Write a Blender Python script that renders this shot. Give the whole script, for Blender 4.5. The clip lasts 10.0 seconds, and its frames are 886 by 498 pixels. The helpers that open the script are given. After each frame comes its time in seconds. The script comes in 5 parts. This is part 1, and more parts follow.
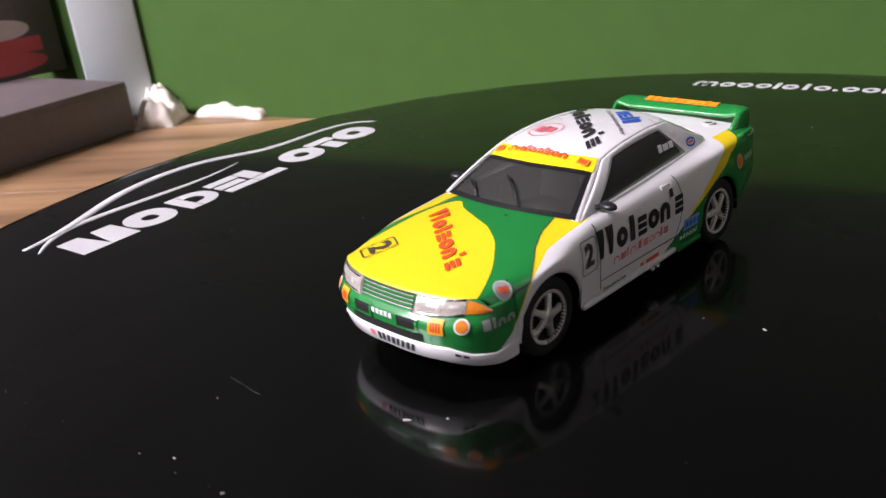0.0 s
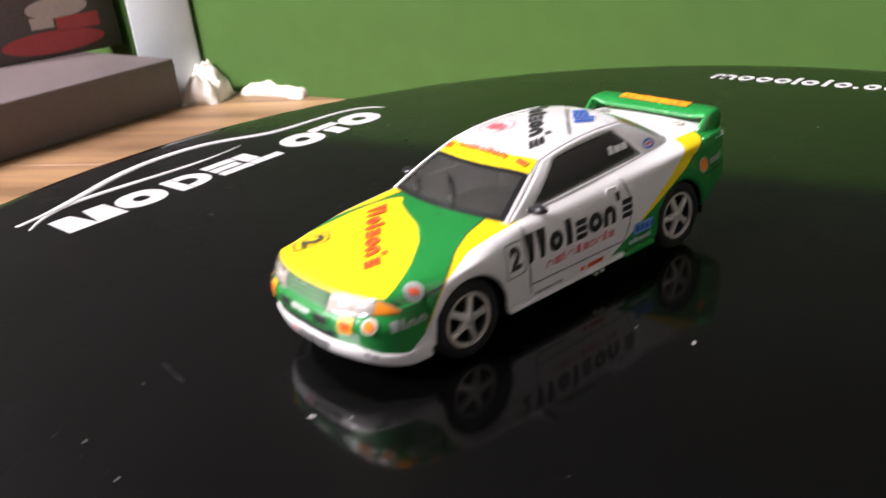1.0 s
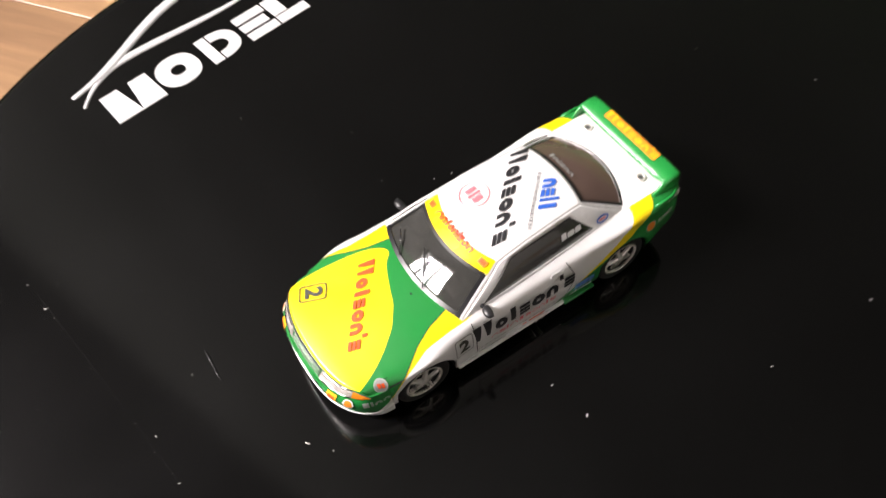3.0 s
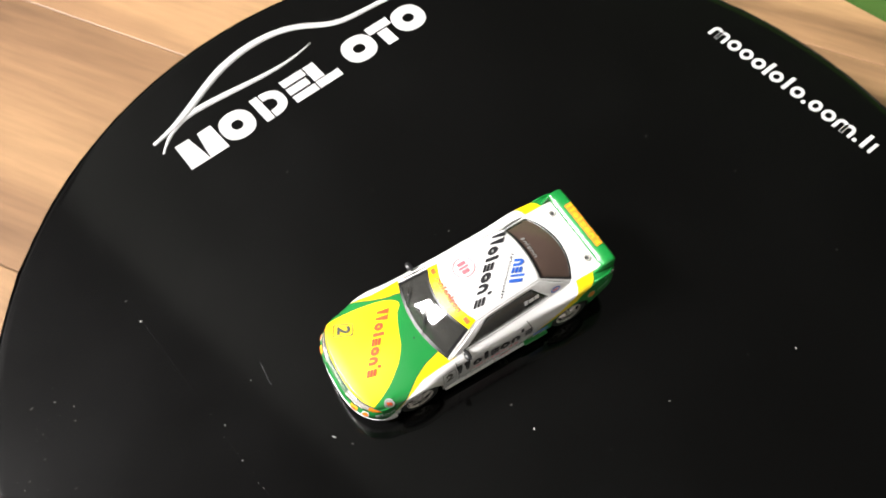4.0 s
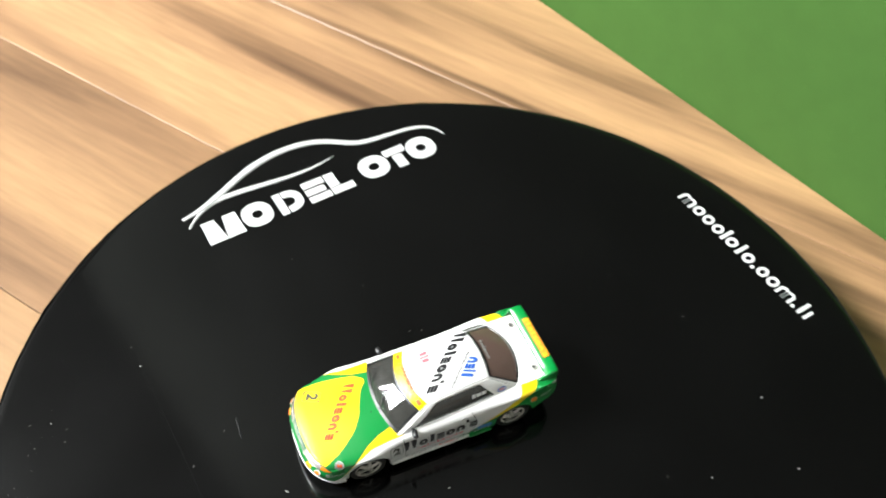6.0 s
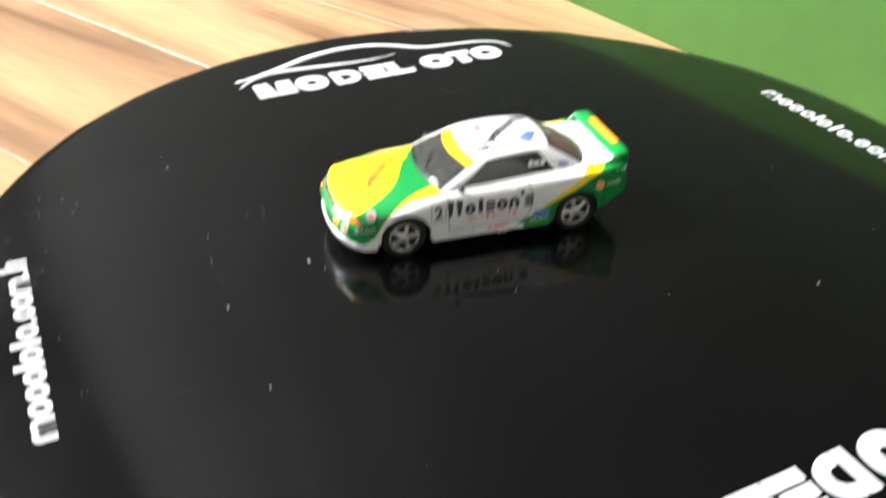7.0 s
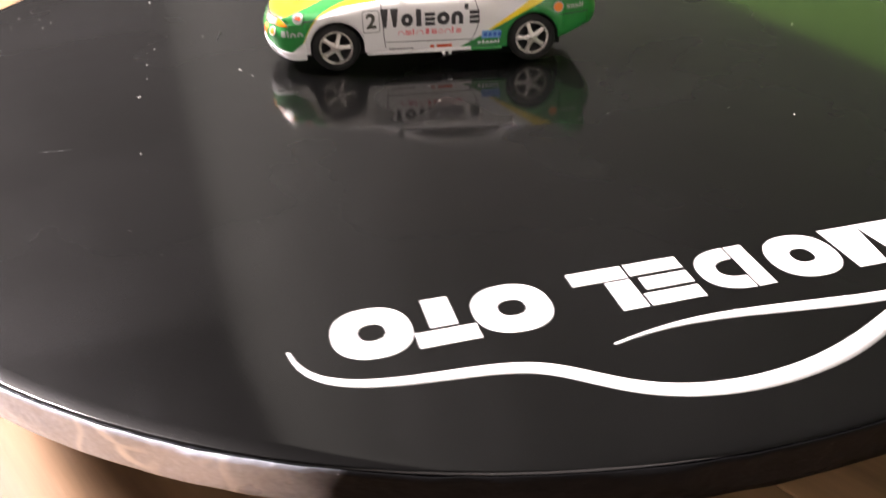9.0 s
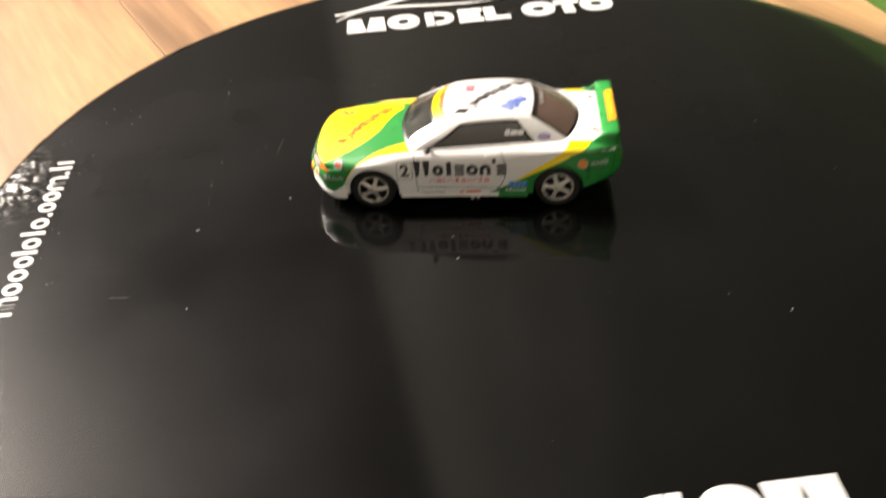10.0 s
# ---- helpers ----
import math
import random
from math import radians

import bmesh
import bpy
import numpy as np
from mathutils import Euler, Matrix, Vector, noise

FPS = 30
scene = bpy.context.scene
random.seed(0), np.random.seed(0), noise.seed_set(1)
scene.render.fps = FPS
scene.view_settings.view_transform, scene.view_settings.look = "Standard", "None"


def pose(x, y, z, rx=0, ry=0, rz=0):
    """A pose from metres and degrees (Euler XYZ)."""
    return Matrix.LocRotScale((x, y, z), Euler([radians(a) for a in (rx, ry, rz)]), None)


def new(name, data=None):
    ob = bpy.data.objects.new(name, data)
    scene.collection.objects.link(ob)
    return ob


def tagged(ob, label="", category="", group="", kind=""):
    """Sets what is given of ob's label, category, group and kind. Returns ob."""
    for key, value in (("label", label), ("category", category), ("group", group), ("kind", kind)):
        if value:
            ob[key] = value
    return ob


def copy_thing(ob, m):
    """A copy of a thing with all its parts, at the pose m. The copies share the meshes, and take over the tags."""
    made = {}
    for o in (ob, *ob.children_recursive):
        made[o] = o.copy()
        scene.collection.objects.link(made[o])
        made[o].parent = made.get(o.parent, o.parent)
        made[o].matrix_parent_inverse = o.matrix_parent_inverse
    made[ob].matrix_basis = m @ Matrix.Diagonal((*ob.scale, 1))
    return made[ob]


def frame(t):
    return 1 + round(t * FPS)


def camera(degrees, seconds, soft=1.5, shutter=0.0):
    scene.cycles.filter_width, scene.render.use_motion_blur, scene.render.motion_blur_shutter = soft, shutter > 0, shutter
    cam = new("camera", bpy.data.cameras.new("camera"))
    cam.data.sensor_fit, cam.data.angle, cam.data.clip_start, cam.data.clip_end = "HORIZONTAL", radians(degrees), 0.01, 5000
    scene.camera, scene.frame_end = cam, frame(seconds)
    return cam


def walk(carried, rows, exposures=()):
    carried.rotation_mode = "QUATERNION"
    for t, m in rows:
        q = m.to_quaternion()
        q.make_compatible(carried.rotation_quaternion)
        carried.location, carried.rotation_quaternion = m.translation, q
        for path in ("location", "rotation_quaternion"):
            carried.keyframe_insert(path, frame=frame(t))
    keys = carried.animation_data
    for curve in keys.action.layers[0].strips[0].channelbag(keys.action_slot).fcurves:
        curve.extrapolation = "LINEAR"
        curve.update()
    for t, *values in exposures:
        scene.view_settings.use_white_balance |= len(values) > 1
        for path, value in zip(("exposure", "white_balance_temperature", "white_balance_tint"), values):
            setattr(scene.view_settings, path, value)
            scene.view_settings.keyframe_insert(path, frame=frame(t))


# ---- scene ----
cam = camera(53.9, 10.0, soft=1.3, shutter=0.6)
cam.data.dof.use_dof, cam.data.dof.focus_distance, cam.data.dof.aperture_fstop = True, 0.13, 72.0
CM = 0.01  # the place is laid out in centimetres
# seconds, eye x y z (cm), yaw, pitch, roll (degrees)
PATH = [
    (0.0, -9.561, -7.372, 5.489, -43.09, -22.63, -6.32),
    (0.2, -9.331, -7.649, 5.346, -41.82, -22.39, -6.40),
    (0.5, -8.987, -8.075, 5.231, -40.33, -22.42, -6.24),
    (0.8, -8.647, -8.452, 5.216, -38.06, -22.59, -6.39),
    (1.0, -8.098, -8.516, 5.507, -37.65, -23.48, -6.25),
    (1.2, -7.129, -8.531, 5.863, -35.46, -25.40, -6.70),
    (1.5, -6.910, -8.551, 5.907, -35.34, -27.99, -6.30),
    (1.7, -6.586, -8.393, 6.242, -33.78, -31.35, -6.37),
    (2.0, -6.561, -7.964, 7.672, -32.92, -38.65, -6.16),
    (2.2, -6.168, -7.444, 8.771, -32.30, -43.85, -5.46),
    (2.5, -5.306, -7.215, 10.921, -30.42, -49.97, -5.63),
    (2.7, -5.113, -6.978, 12.044, -31.06, -52.56, -4.65),
    (3.0, -4.801, -7.053, 13.464, -28.66, -55.66, -6.06),
    (3.2, -4.978, -7.076, 14.927, -28.99, -56.93, -5.33),
    (4.3, -4.799, -7.665, 20.587, -28.45, -61.85, -1.38),
    (4.5, -4.647, -7.719, 21.089, -28.32, -62.37, -0.48),
    (5.0, -4.272, -8.343, 22.374, -27.89, -62.65, 1.57),
    (5.2, -4.200, -8.575, 22.831, -27.97, -61.80, 2.71),
    (5.5, -4.423, -8.651, 22.878, -29.32, -60.77, 5.48),
    (5.7, -4.518, -9.093, 22.796, -28.86, -57.51, 5.67),
    (6.8, -6.486, -15.731, 13.301, -20.12, -36.68, 1.66),
    (7.0, -6.489, -16.656, 11.239, -18.49, -34.67, 1.47),
    (7.2, -6.297, -17.063, 9.659, -17.03, -33.24, 1.32),
    (7.5, -5.171, -17.348, 8.201, -14.95, -32.10, 0.35),
    (8.0, -3.354, -18.249, 7.543, -11.90, -30.79, -0.32),
    (8.2, -2.891, -18.713, 7.446, -11.29, -30.65, -0.15),
    (8.5, -2.403, -18.800, 6.897, -9.35, -30.85, -0.60),
    (8.7, -2.275, -18.945, 6.974, -7.75, -31.73, -1.28),
    (9.0, -1.817, -18.839, 6.878, -5.52, -33.20, -1.28),
    (9.2, -0.989, -18.516, 7.663, -3.26, -35.09, -2.38),
    (9.5, -0.736, -17.223, 9.503, -0.52, -37.83, -2.39),
    (9.7, -0.319, -16.853, 10.238, 2.67, -39.11, -3.68),
    (10.0, 0.833, -17.161, 11.786, 5.82, -39.23, -4.24),
]


def eye_pose(x, y, z, yaw, pitch, roll):
    turn = Euler((radians(90 + pitch), 0, radians(yaw))).to_matrix().to_4x4()
    return Matrix.Translation((x * CM, y * CM, z * CM)) @ turn @ pose(0, 0, 0, 0, 0, roll)


EXPOSURES = [(0.0, -0.08, 6100, 26), (0.5, 0.27, 6200, 25), (1.0, 0.4, 6300, 22), (1.5, 0.45, 6400, 20), (2.0, 0.75, 6500, 15), (2.5, 0.68, 6500, 15), (3.0, 0.48, 6600, 18), (4.5, 0.6, 6200, 7), (5.0, 0.9, 6000, 5), (5.7, 0.66, 6150, 4), (7.0, 1.22, 6100, 8), (7.5, 1.42, 6350, 18), (8.5, 1.72, 6700, 23), (9.0, 1.65, 6700, 23), (9.5, 1.4, 6650, 22), (10.0, 0.9, 7300, 14)]
walk(cam, [(t, eye_pose(*row)) for t, *row in PATH], EXPOSURES)

# ---- light: one large window behind the camera, in a closed room ----
DISC = (0.72, -0.31)         # centre of the turntable
ROOM_TURN = -73.0            # degrees: the green wall runs this way
ROOM = pose(DISC[0] * CM, DISC[1] * CM, 0, 0, 0, ROOM_TURN)
WALL_Y = 18.8                # cm from the turntable's centre to the green wall
TABLE_Z = -3.5
WIN_X, WIN_Y, WIN_Z, WIN_W, WIN_H = -148.0, -140.0, 170.0, 150.0, 88.0

world = bpy.data.worlds.new("room_air")
world.use_nodes = True
world.node_tree.nodes["Background"].inputs["Color"].default_value = (0.75, 0.85, 1.0, 1)
world.node_tree.nodes["Background"].inputs["Strength"].default_value = 0.4
scene.world = world

lamp_data = bpy.data.lights.new("window_daylight", "AREA")
lamp_data.shape, lamp_data.size, lamp_data.size_y = "RECTANGLE", WIN_W * CM, WIN_H * CM
lamp_data.energy, lamp_data.color = 400.0, (1.0, 0.96, 0.92)
lamp = new("window_daylight", lamp_data)
lamp.matrix_world = ROOM @ pose(WIN_X * CM, (WIN_Y - 2) * CM, WIN_Z * CM, 90, 0, 0) @ pose(0, 0, 0, 0, 0, 180)


# ---- materials ----
def material(name, colour, rough=0.5, metal=0.0, coat=0.0, vary=0.0, scale=40.0, bump=0.0, bump_scale=300.0, spec=0.5, transmission=0.0):
    """A principled surface with a broad and a fine variation of its colour, its gloss and its relief."""
    m = bpy.data.materials.new(name)
    m.use_nodes = True
    nodes, links = m.node_tree.nodes, m.node_tree.links
    p = nodes["Principled BSDF"]
    p.inputs["Base Color"].default_value = (*colour, 1)
    p.inputs["Roughness"].default_value = rough
    p.inputs["Metallic"].default_value = metal
    p.inputs["Coat Weight"].default_value = coat
    p.inputs["Coat Roughness"].default_value = 0.06
    p.inputs["Specular IOR Level"].default_value = spec
    p.inputs["Transmission Weight"].default_value = transmission
    where = nodes.new("ShaderNodeTexCoord")
    if vary:
        broad, fine = nodes.new("ShaderNodeTexNoise"), nodes.new("ShaderNodeTexNoise")
        broad.inputs["Scale"].default_value, fine.inputs["Scale"].default_value = scale, scale * 14
        broad.inputs["Detail"].default_value = fine.inputs["Detail"].default_value = 4
        both = nodes.new("ShaderNodeMath")
        both.operation = "ADD"
        links.new(where.outputs["Object"], broad.inputs["Vector"])
        links.new(where.outputs["Object"], fine.inputs["Vector"])
        links.new(broad.outputs["Fac"], both.inputs[0])
        links.new(fine.outputs["Fac"], both.inputs[1])
        ramp = nodes.new("ShaderNodeMapRange")
        ramp.inputs["From Min"].default_value, ramp.inputs["From Max"].default_value = 0.6, 1.4
        ramp.inputs["To Min"].default_value, ramp.inputs["To Max"].default_value = 1 - vary, 1 + vary
        links.new(both.outputs[0], ramp.inputs["Value"])
        tint = nodes.new("ShaderNodeMix")
        tint.data_type, tint.blend_type = "RGBA", "MULTIPLY"
        tint.inputs["Factor"].default_value = 1
        tint.inputs["A"].default_value = (*colour, 1)
        links.new(ramp.outputs["Result"], tint.inputs["B"])
        links.new(tint.outputs["Result"], p.inputs["Base Color"])
        gloss = nodes.new("ShaderNodeMapRange")
        gloss.inputs["From Min"].default_value, gloss.inputs["From Max"].default_value = 0.3, 0.7
        gloss.inputs["To Min"].default_value, gloss.inputs["To Max"].default_value = rough * 0.8, min(1, rough * 1.25)
        links.new(broad.outputs["Fac"], gloss.inputs["Value"])
        links.new(gloss.outputs["Result"], p.inputs["Roughness"])
    if bump:
        grain, relief = nodes.new("ShaderNodeTexNoise"), nodes.new("ShaderNodeBump")
        grain.inputs["Scale"].default_value, grain.inputs["Detail"].default_value = bump_scale, 5
        relief.inputs["Strength"].default_value, relief.inputs["Distance"].default_value = bump, 0.0004
        links.new(where.outputs["Object"], grain.inputs["Vector"])
        links.new(grain.outputs["Fac"], relief.inputs["Height"])
        links.new(relief.outputs["Normal"], p.inputs["Normal"])
    return m


YELLOW, GREEN, WHITE = (0.93, 0.70, 0.003), (0.006, 0.225, 0.038), (0.82, 0.82, 0.81)
white_paint = material("white_paint", WHITE, 0.28, coat=0.6, vary=0.03, scale=60)
green_paint = material("green_paint", GREEN, 0.28, coat=0.6, vary=0.06, scale=60)
yellow_paint = material("yellow_paint", YELLOW, 0.28, coat=0.6, vary=0.04, scale=60)
black_print = material("black_print", (0.022, 0.022, 0.024), 0.4, vary=0.1, scale=200)
red_print = material("red_print", (0.72, 0.09, 0.02), 0.4, vary=0.08, scale=200)
pink_print = material("pink_print", (0.76, 0.17, 0.20), 0.45, vary=0.08, scale=200)
blue_print = material("blue_print", (0.03, 0.12, 0.52), 0.4, vary=0.08, scale=200)
light_blue_print = material("light_blue_print", (0.17, 0.38, 0.72), 0.4, vary=0.12, scale=300)
orange_print = material("orange_print", (0.80, 0.24, 0.02), 0.4, vary=0.08, scale=200)
amber_print = material("amber_print", (0.90, 0.42, 0.01), 0.4, vary=0.08, scale=200)
white_print = material("white_print", (0.78, 0.78, 0.77), 0.4, vary=0.03, scale=200)
logo_white = material("logo_white_vinyl", (0.60, 0.60, 0.60), 0.45, vary=0.05, scale=120)
faded_print = material("faded_white_print", (0.40, 0.43, 0.40), 0.45, vary=0.12, scale=260)
olive_print = material("dull_dark_print", (0.055, 0.055, 0.042), 0.45, vary=0.15, scale=260)
grey_print = material("grey_print", (0.30, 0.30, 0.29), 0.4, vary=0.05, scale=200)
rubber = material("tyre_rubber", (0.006, 0.006, 0.006), 0.75, vary=0.2, scale=150, bump=0.25, bump_scale=2500)
black_plastic = material("black_plastic", (0.014, 0.014, 0.015), 0.32, vary=0.15, scale=120)
dark_well = material("dark_chassis", (0.008, 0.008, 0.008), 0.75, vary=0.2, scale=90)
silver = material("silver_rim", (0.76, 0.73, 0.68), 0.24, metal=0.5, vary=0.06, scale=200)
chrome = material("chrome", (0.80, 0.80, 0.80), 0.10, metal=1.0, vary=0.03, scale=200)
amber_lens = material("amber_lens", (0.85, 0.27, 0.02), 0.12, coat=1.0, vary=0.15, scale=260)
clear_lens = material("headlight_lens", (0.60, 0.56, 0.50), 0.16, metal=0.3, coat=1.0, vary=0.35, scale=420, bump=0.3, bump_scale=1500)
lamp_bowl = material("lamp_bowl", (0.34, 0.32, 0.29), 0.3, metal=0.4, vary=0.2, scale=200)
tinted_glass = material("tinted_glass", (0.13, 0.13, 0.12), 0.03, transmission=0.78, spec=0.5)
smoked_glass = material("smoked_glass", (0.075, 0.074, 0.068), 0.05, transmission=0.45, spec=0.5)
bronze_glass = material("bronze_tinted_glass", (0.15, 0.10, 0.082), 0.05, transmission=0.25, spec=0.5)
cabin_grey = material("cabin_grey", (0.055, 0.053, 0.050), 0.55, vary=0.15, scale=150)
seat_cloth = material("seat_cloth", (0.13, 0.13, 0.125), 0.8, vary=0.2, scale=200)
# darker body green, painted as the shade in a crease
groove_shade = material("groove_shade_green", (0.008, 0.15, 0.035), 0.4, vary=0.1, scale=200)
panel_gap = material("panel_gap", (0.05, 0.05, 0.05), 0.6, vary=0.1, scale=200)


def livery(name):
    """Painted body: green, yellow and white fields whose borders run where the distances stored on the mesh are nought."""
    m = material(name, WHITE, 0.38, coat=0.7, vary=0.02, scale=60)
    nodes, links = m.node_tree.nodes, m.node_tree.links
    p = nodes["Principled BSDF"]

    def edge(attribute):
        a, r = nodes.new("ShaderNodeAttribute"), nodes.new("ShaderNodeMapRange")
        a.attribute_name = attribute
        r.inputs["From Min"].default_value, r.inputs["From Max"].default_value = -0.006, 0.006
        links.new(a.outputs["Fac"], r.inputs["Value"])
        return r.outputs["Result"]

    def mix(under, over, factor):
        n = nodes.new("ShaderNodeMix")
        n.data_type = "RGBA"
        links.new(factor, n.inputs["Factor"])
        for side, what in (("A", under), ("B", over)):
            if isinstance(what, tuple):
                n.inputs[side].default_value = (*what, 1)
            else:
                links.new(what, n.inputs[side])
        return n.outputs["Result"]

    c = mix(GREEN, YELLOW, edge("blob"))
    c = mix(c, YELLOW, edge("band"))
    c = mix(c, WHITE, edge("flank"))
    c = mix(c, YELLOW, edge("stripe"))
    c = mix(c, GREEN, edge("tail"))
    speck = nodes.new("ShaderNodeTexNoise")
    speck.inputs["Scale"].default_value = 900
    shade = nodes.new("ShaderNodeMapRange")
    shade.inputs["To Min"].default_value, shade.inputs["To Max"].default_value = 0.94, 1.04
    links.new(speck.outputs["Fac"], shade.inputs["Value"])
    tint = nodes.new("ShaderNodeMix")
    tint.data_type, tint.blend_type = "RGBA", "MULTIPLY"
    tint.inputs["Factor"].default_value = 1
    links.new(c, tint.inputs["A"])
    links.new(shade.outputs["Result"], tint.inputs["B"])
    links.new(tint.outputs["Result"], p.inputs["Base Color"])
    return m


car_paint = livery("racing_livery_paint")


def gloss_black():
    """Black vinyl over the turntable: a mirror-like skin with faint haze, and lifted bubbles near the edge on one side."""
    m = material("glossy_black_vinyl", (0.0007, 0.0007, 0.0007), 0.38, coat=0.85, vary=0.12, scale=18, spec=0.08)
    nodes, links = m.node_tree.nodes, m.node_tree.links
    p = nodes["Principled BSDF"]
    p.inputs["Coat Roughness"].default_value = 0.09
    where = nodes.new("ShaderNodeTexCoord")
    bubbles, relief = nodes.new("ShaderNodeTexNoise"), nodes.new("ShaderNodeBump")
    bubbles.inputs["Scale"].default_value, bubbles.inputs["Detail"].default_value = 280, 5
    away = nodes.new("ShaderNodeVectorMath")
    away.operation = "DISTANCE"
    away.inputs[1].default_value = (-0.127, 0.002, 0)
    links.new(where.outputs["Object"], away.inputs[0])
    patch = nodes.new("ShaderNodeMapRange")
    patch.inputs["From Min"].default_value, patch.inputs["From Max"].default_value = 0.022, 0.003
    patch.inputs["To Min"].default_value, patch.inputs["To Max"].default_value = 0.0, 1.0
    links.new(away.outputs["Value"], patch.inputs["Value"])
    links.new(patch.outputs["Result"], relief.inputs["Strength"])
    relief.inputs["Distance"].default_value = 0.0015
    links.new(where.outputs["Object"], bubbles.inputs["Vector"])
    links.new(bubbles.outputs["Fac"], relief.inputs["Height"])
    links.new(relief.outputs["Normal"], p.inputs["Normal"])
    links.new(relief.outputs["Normal"], p.inputs["Coat Normal"])
    return m


vinyl = gloss_black()
foil = material("wrinkled_dark_foil", (0.46, 0.49, 0.57), 0.34, metal=0.15, spec=0.25, vary=0.25, scale=120, bump=1.0, bump_scale=420)


def worn(m):
    """Pale cracks where the foil is creased through, which also paint in its glints; silver shows on one stretch, the
    rest keeps its black skin.
    """
    nodes, links = m.node_tree.nodes, m.node_tree.links
    p = nodes["Principled BSDF"]
    under = p.inputs["Base Color"].links[0].from_socket
    where, cells, bend = nodes.new("ShaderNodeTexCoord"), nodes.new("ShaderNodeTexVoronoi"), nodes.new("ShaderNodeTexNoise")
    cells.feature, cells.inputs["Scale"].default_value = "DISTANCE_TO_EDGE", 105
    bend.inputs["Scale"].default_value, bend.inputs["Detail"].default_value = 25, 3
    links.new(where.outputs["Object"], bend.inputs["Vector"])
    warp = nodes.new("ShaderNodeMix")
    warp.data_type, warp.blend_type = "RGBA", "LINEAR_LIGHT"
    warp.inputs["Factor"].default_value = 0.02
    links.new(where.outputs["Object"], warp.inputs["A"])
    links.new(bend.outputs["Color"], warp.inputs["B"])
    links.new(warp.outputs["Result"], cells.inputs["Vector"])
    line = nodes.new("ShaderNodeMapRange")
    line.inputs["From Min"].default_value, line.inputs["From Max"].default_value = 0.060, 0.025
    links.new(cells.outputs["Distance"], line.inputs["Value"])
    some = nodes.new("ShaderNodeMapRange")
    some.inputs["From Min"].default_value, some.inputs["From Max"].default_value = 0.49, 0.58
    links.new(bend.outputs["Fac"], some.inputs["Value"])
    both = nodes.new("ShaderNodeMath")
    both.operation = "MULTIPLY"
    links.new(line.outputs["Result"], both.inputs[0])
    links.new(some.outputs["Result"], both.inputs[1])
    mix = nodes.new("ShaderNodeMix")
    mix.data_type = "RGBA"
    mix.inputs["B"].default_value = (0.78, 0.78, 0.80, 1)
    links.new(both.outputs[0], mix.inputs["Factor"])
    links.new(under, mix.inputs["A"])
    away = nodes.new("ShaderNodeVectorMath")
    away.operation = "DISTANCE"
    away.inputs[1].default_value = (-0.0849, -0.0911, 0)
    links.new(warp.outputs["Result"], away.inputs[0])
    bare = nodes.new("ShaderNodeMapRange")
    bare.inputs["From Min"].default_value, bare.inputs["From Max"].default_value = 0.060, 0.052
    links.new(away.outputs["Value"], bare.inputs["Value"])
    skin = nodes.new("ShaderNodeMix")
    skin.data_type = "RGBA"
    skin.inputs["A"].default_value = (0.006, 0.006, 0.0065, 1)
    links.new(bare.outputs["Result"], skin.inputs["Factor"])
    links.new(mix.outputs["Result"], skin.inputs["B"])
    links.new(skin.outputs["Result"], p.inputs["Base Color"])
    for socket, low, high in (("Specular IOR Level", 0.03, 0.5), ("Metallic", 0.0, 0.3)):
        level = nodes.new("ShaderNodeMapRange")
        level.inputs["To Min"].default_value, level.inputs["To Max"].default_value = low, high
        links.new(bare.outputs["Result"], level.inputs["Value"])
        links.new(level.outputs["Result"], p.inputs[socket])


worn(foil)
scuffed = material("scuffed_vinyl", (0.006, 0.006, 0.0062), 0.42, spec=0.22, vary=0.3, scale=300, bump=0.4, bump_scale=900)


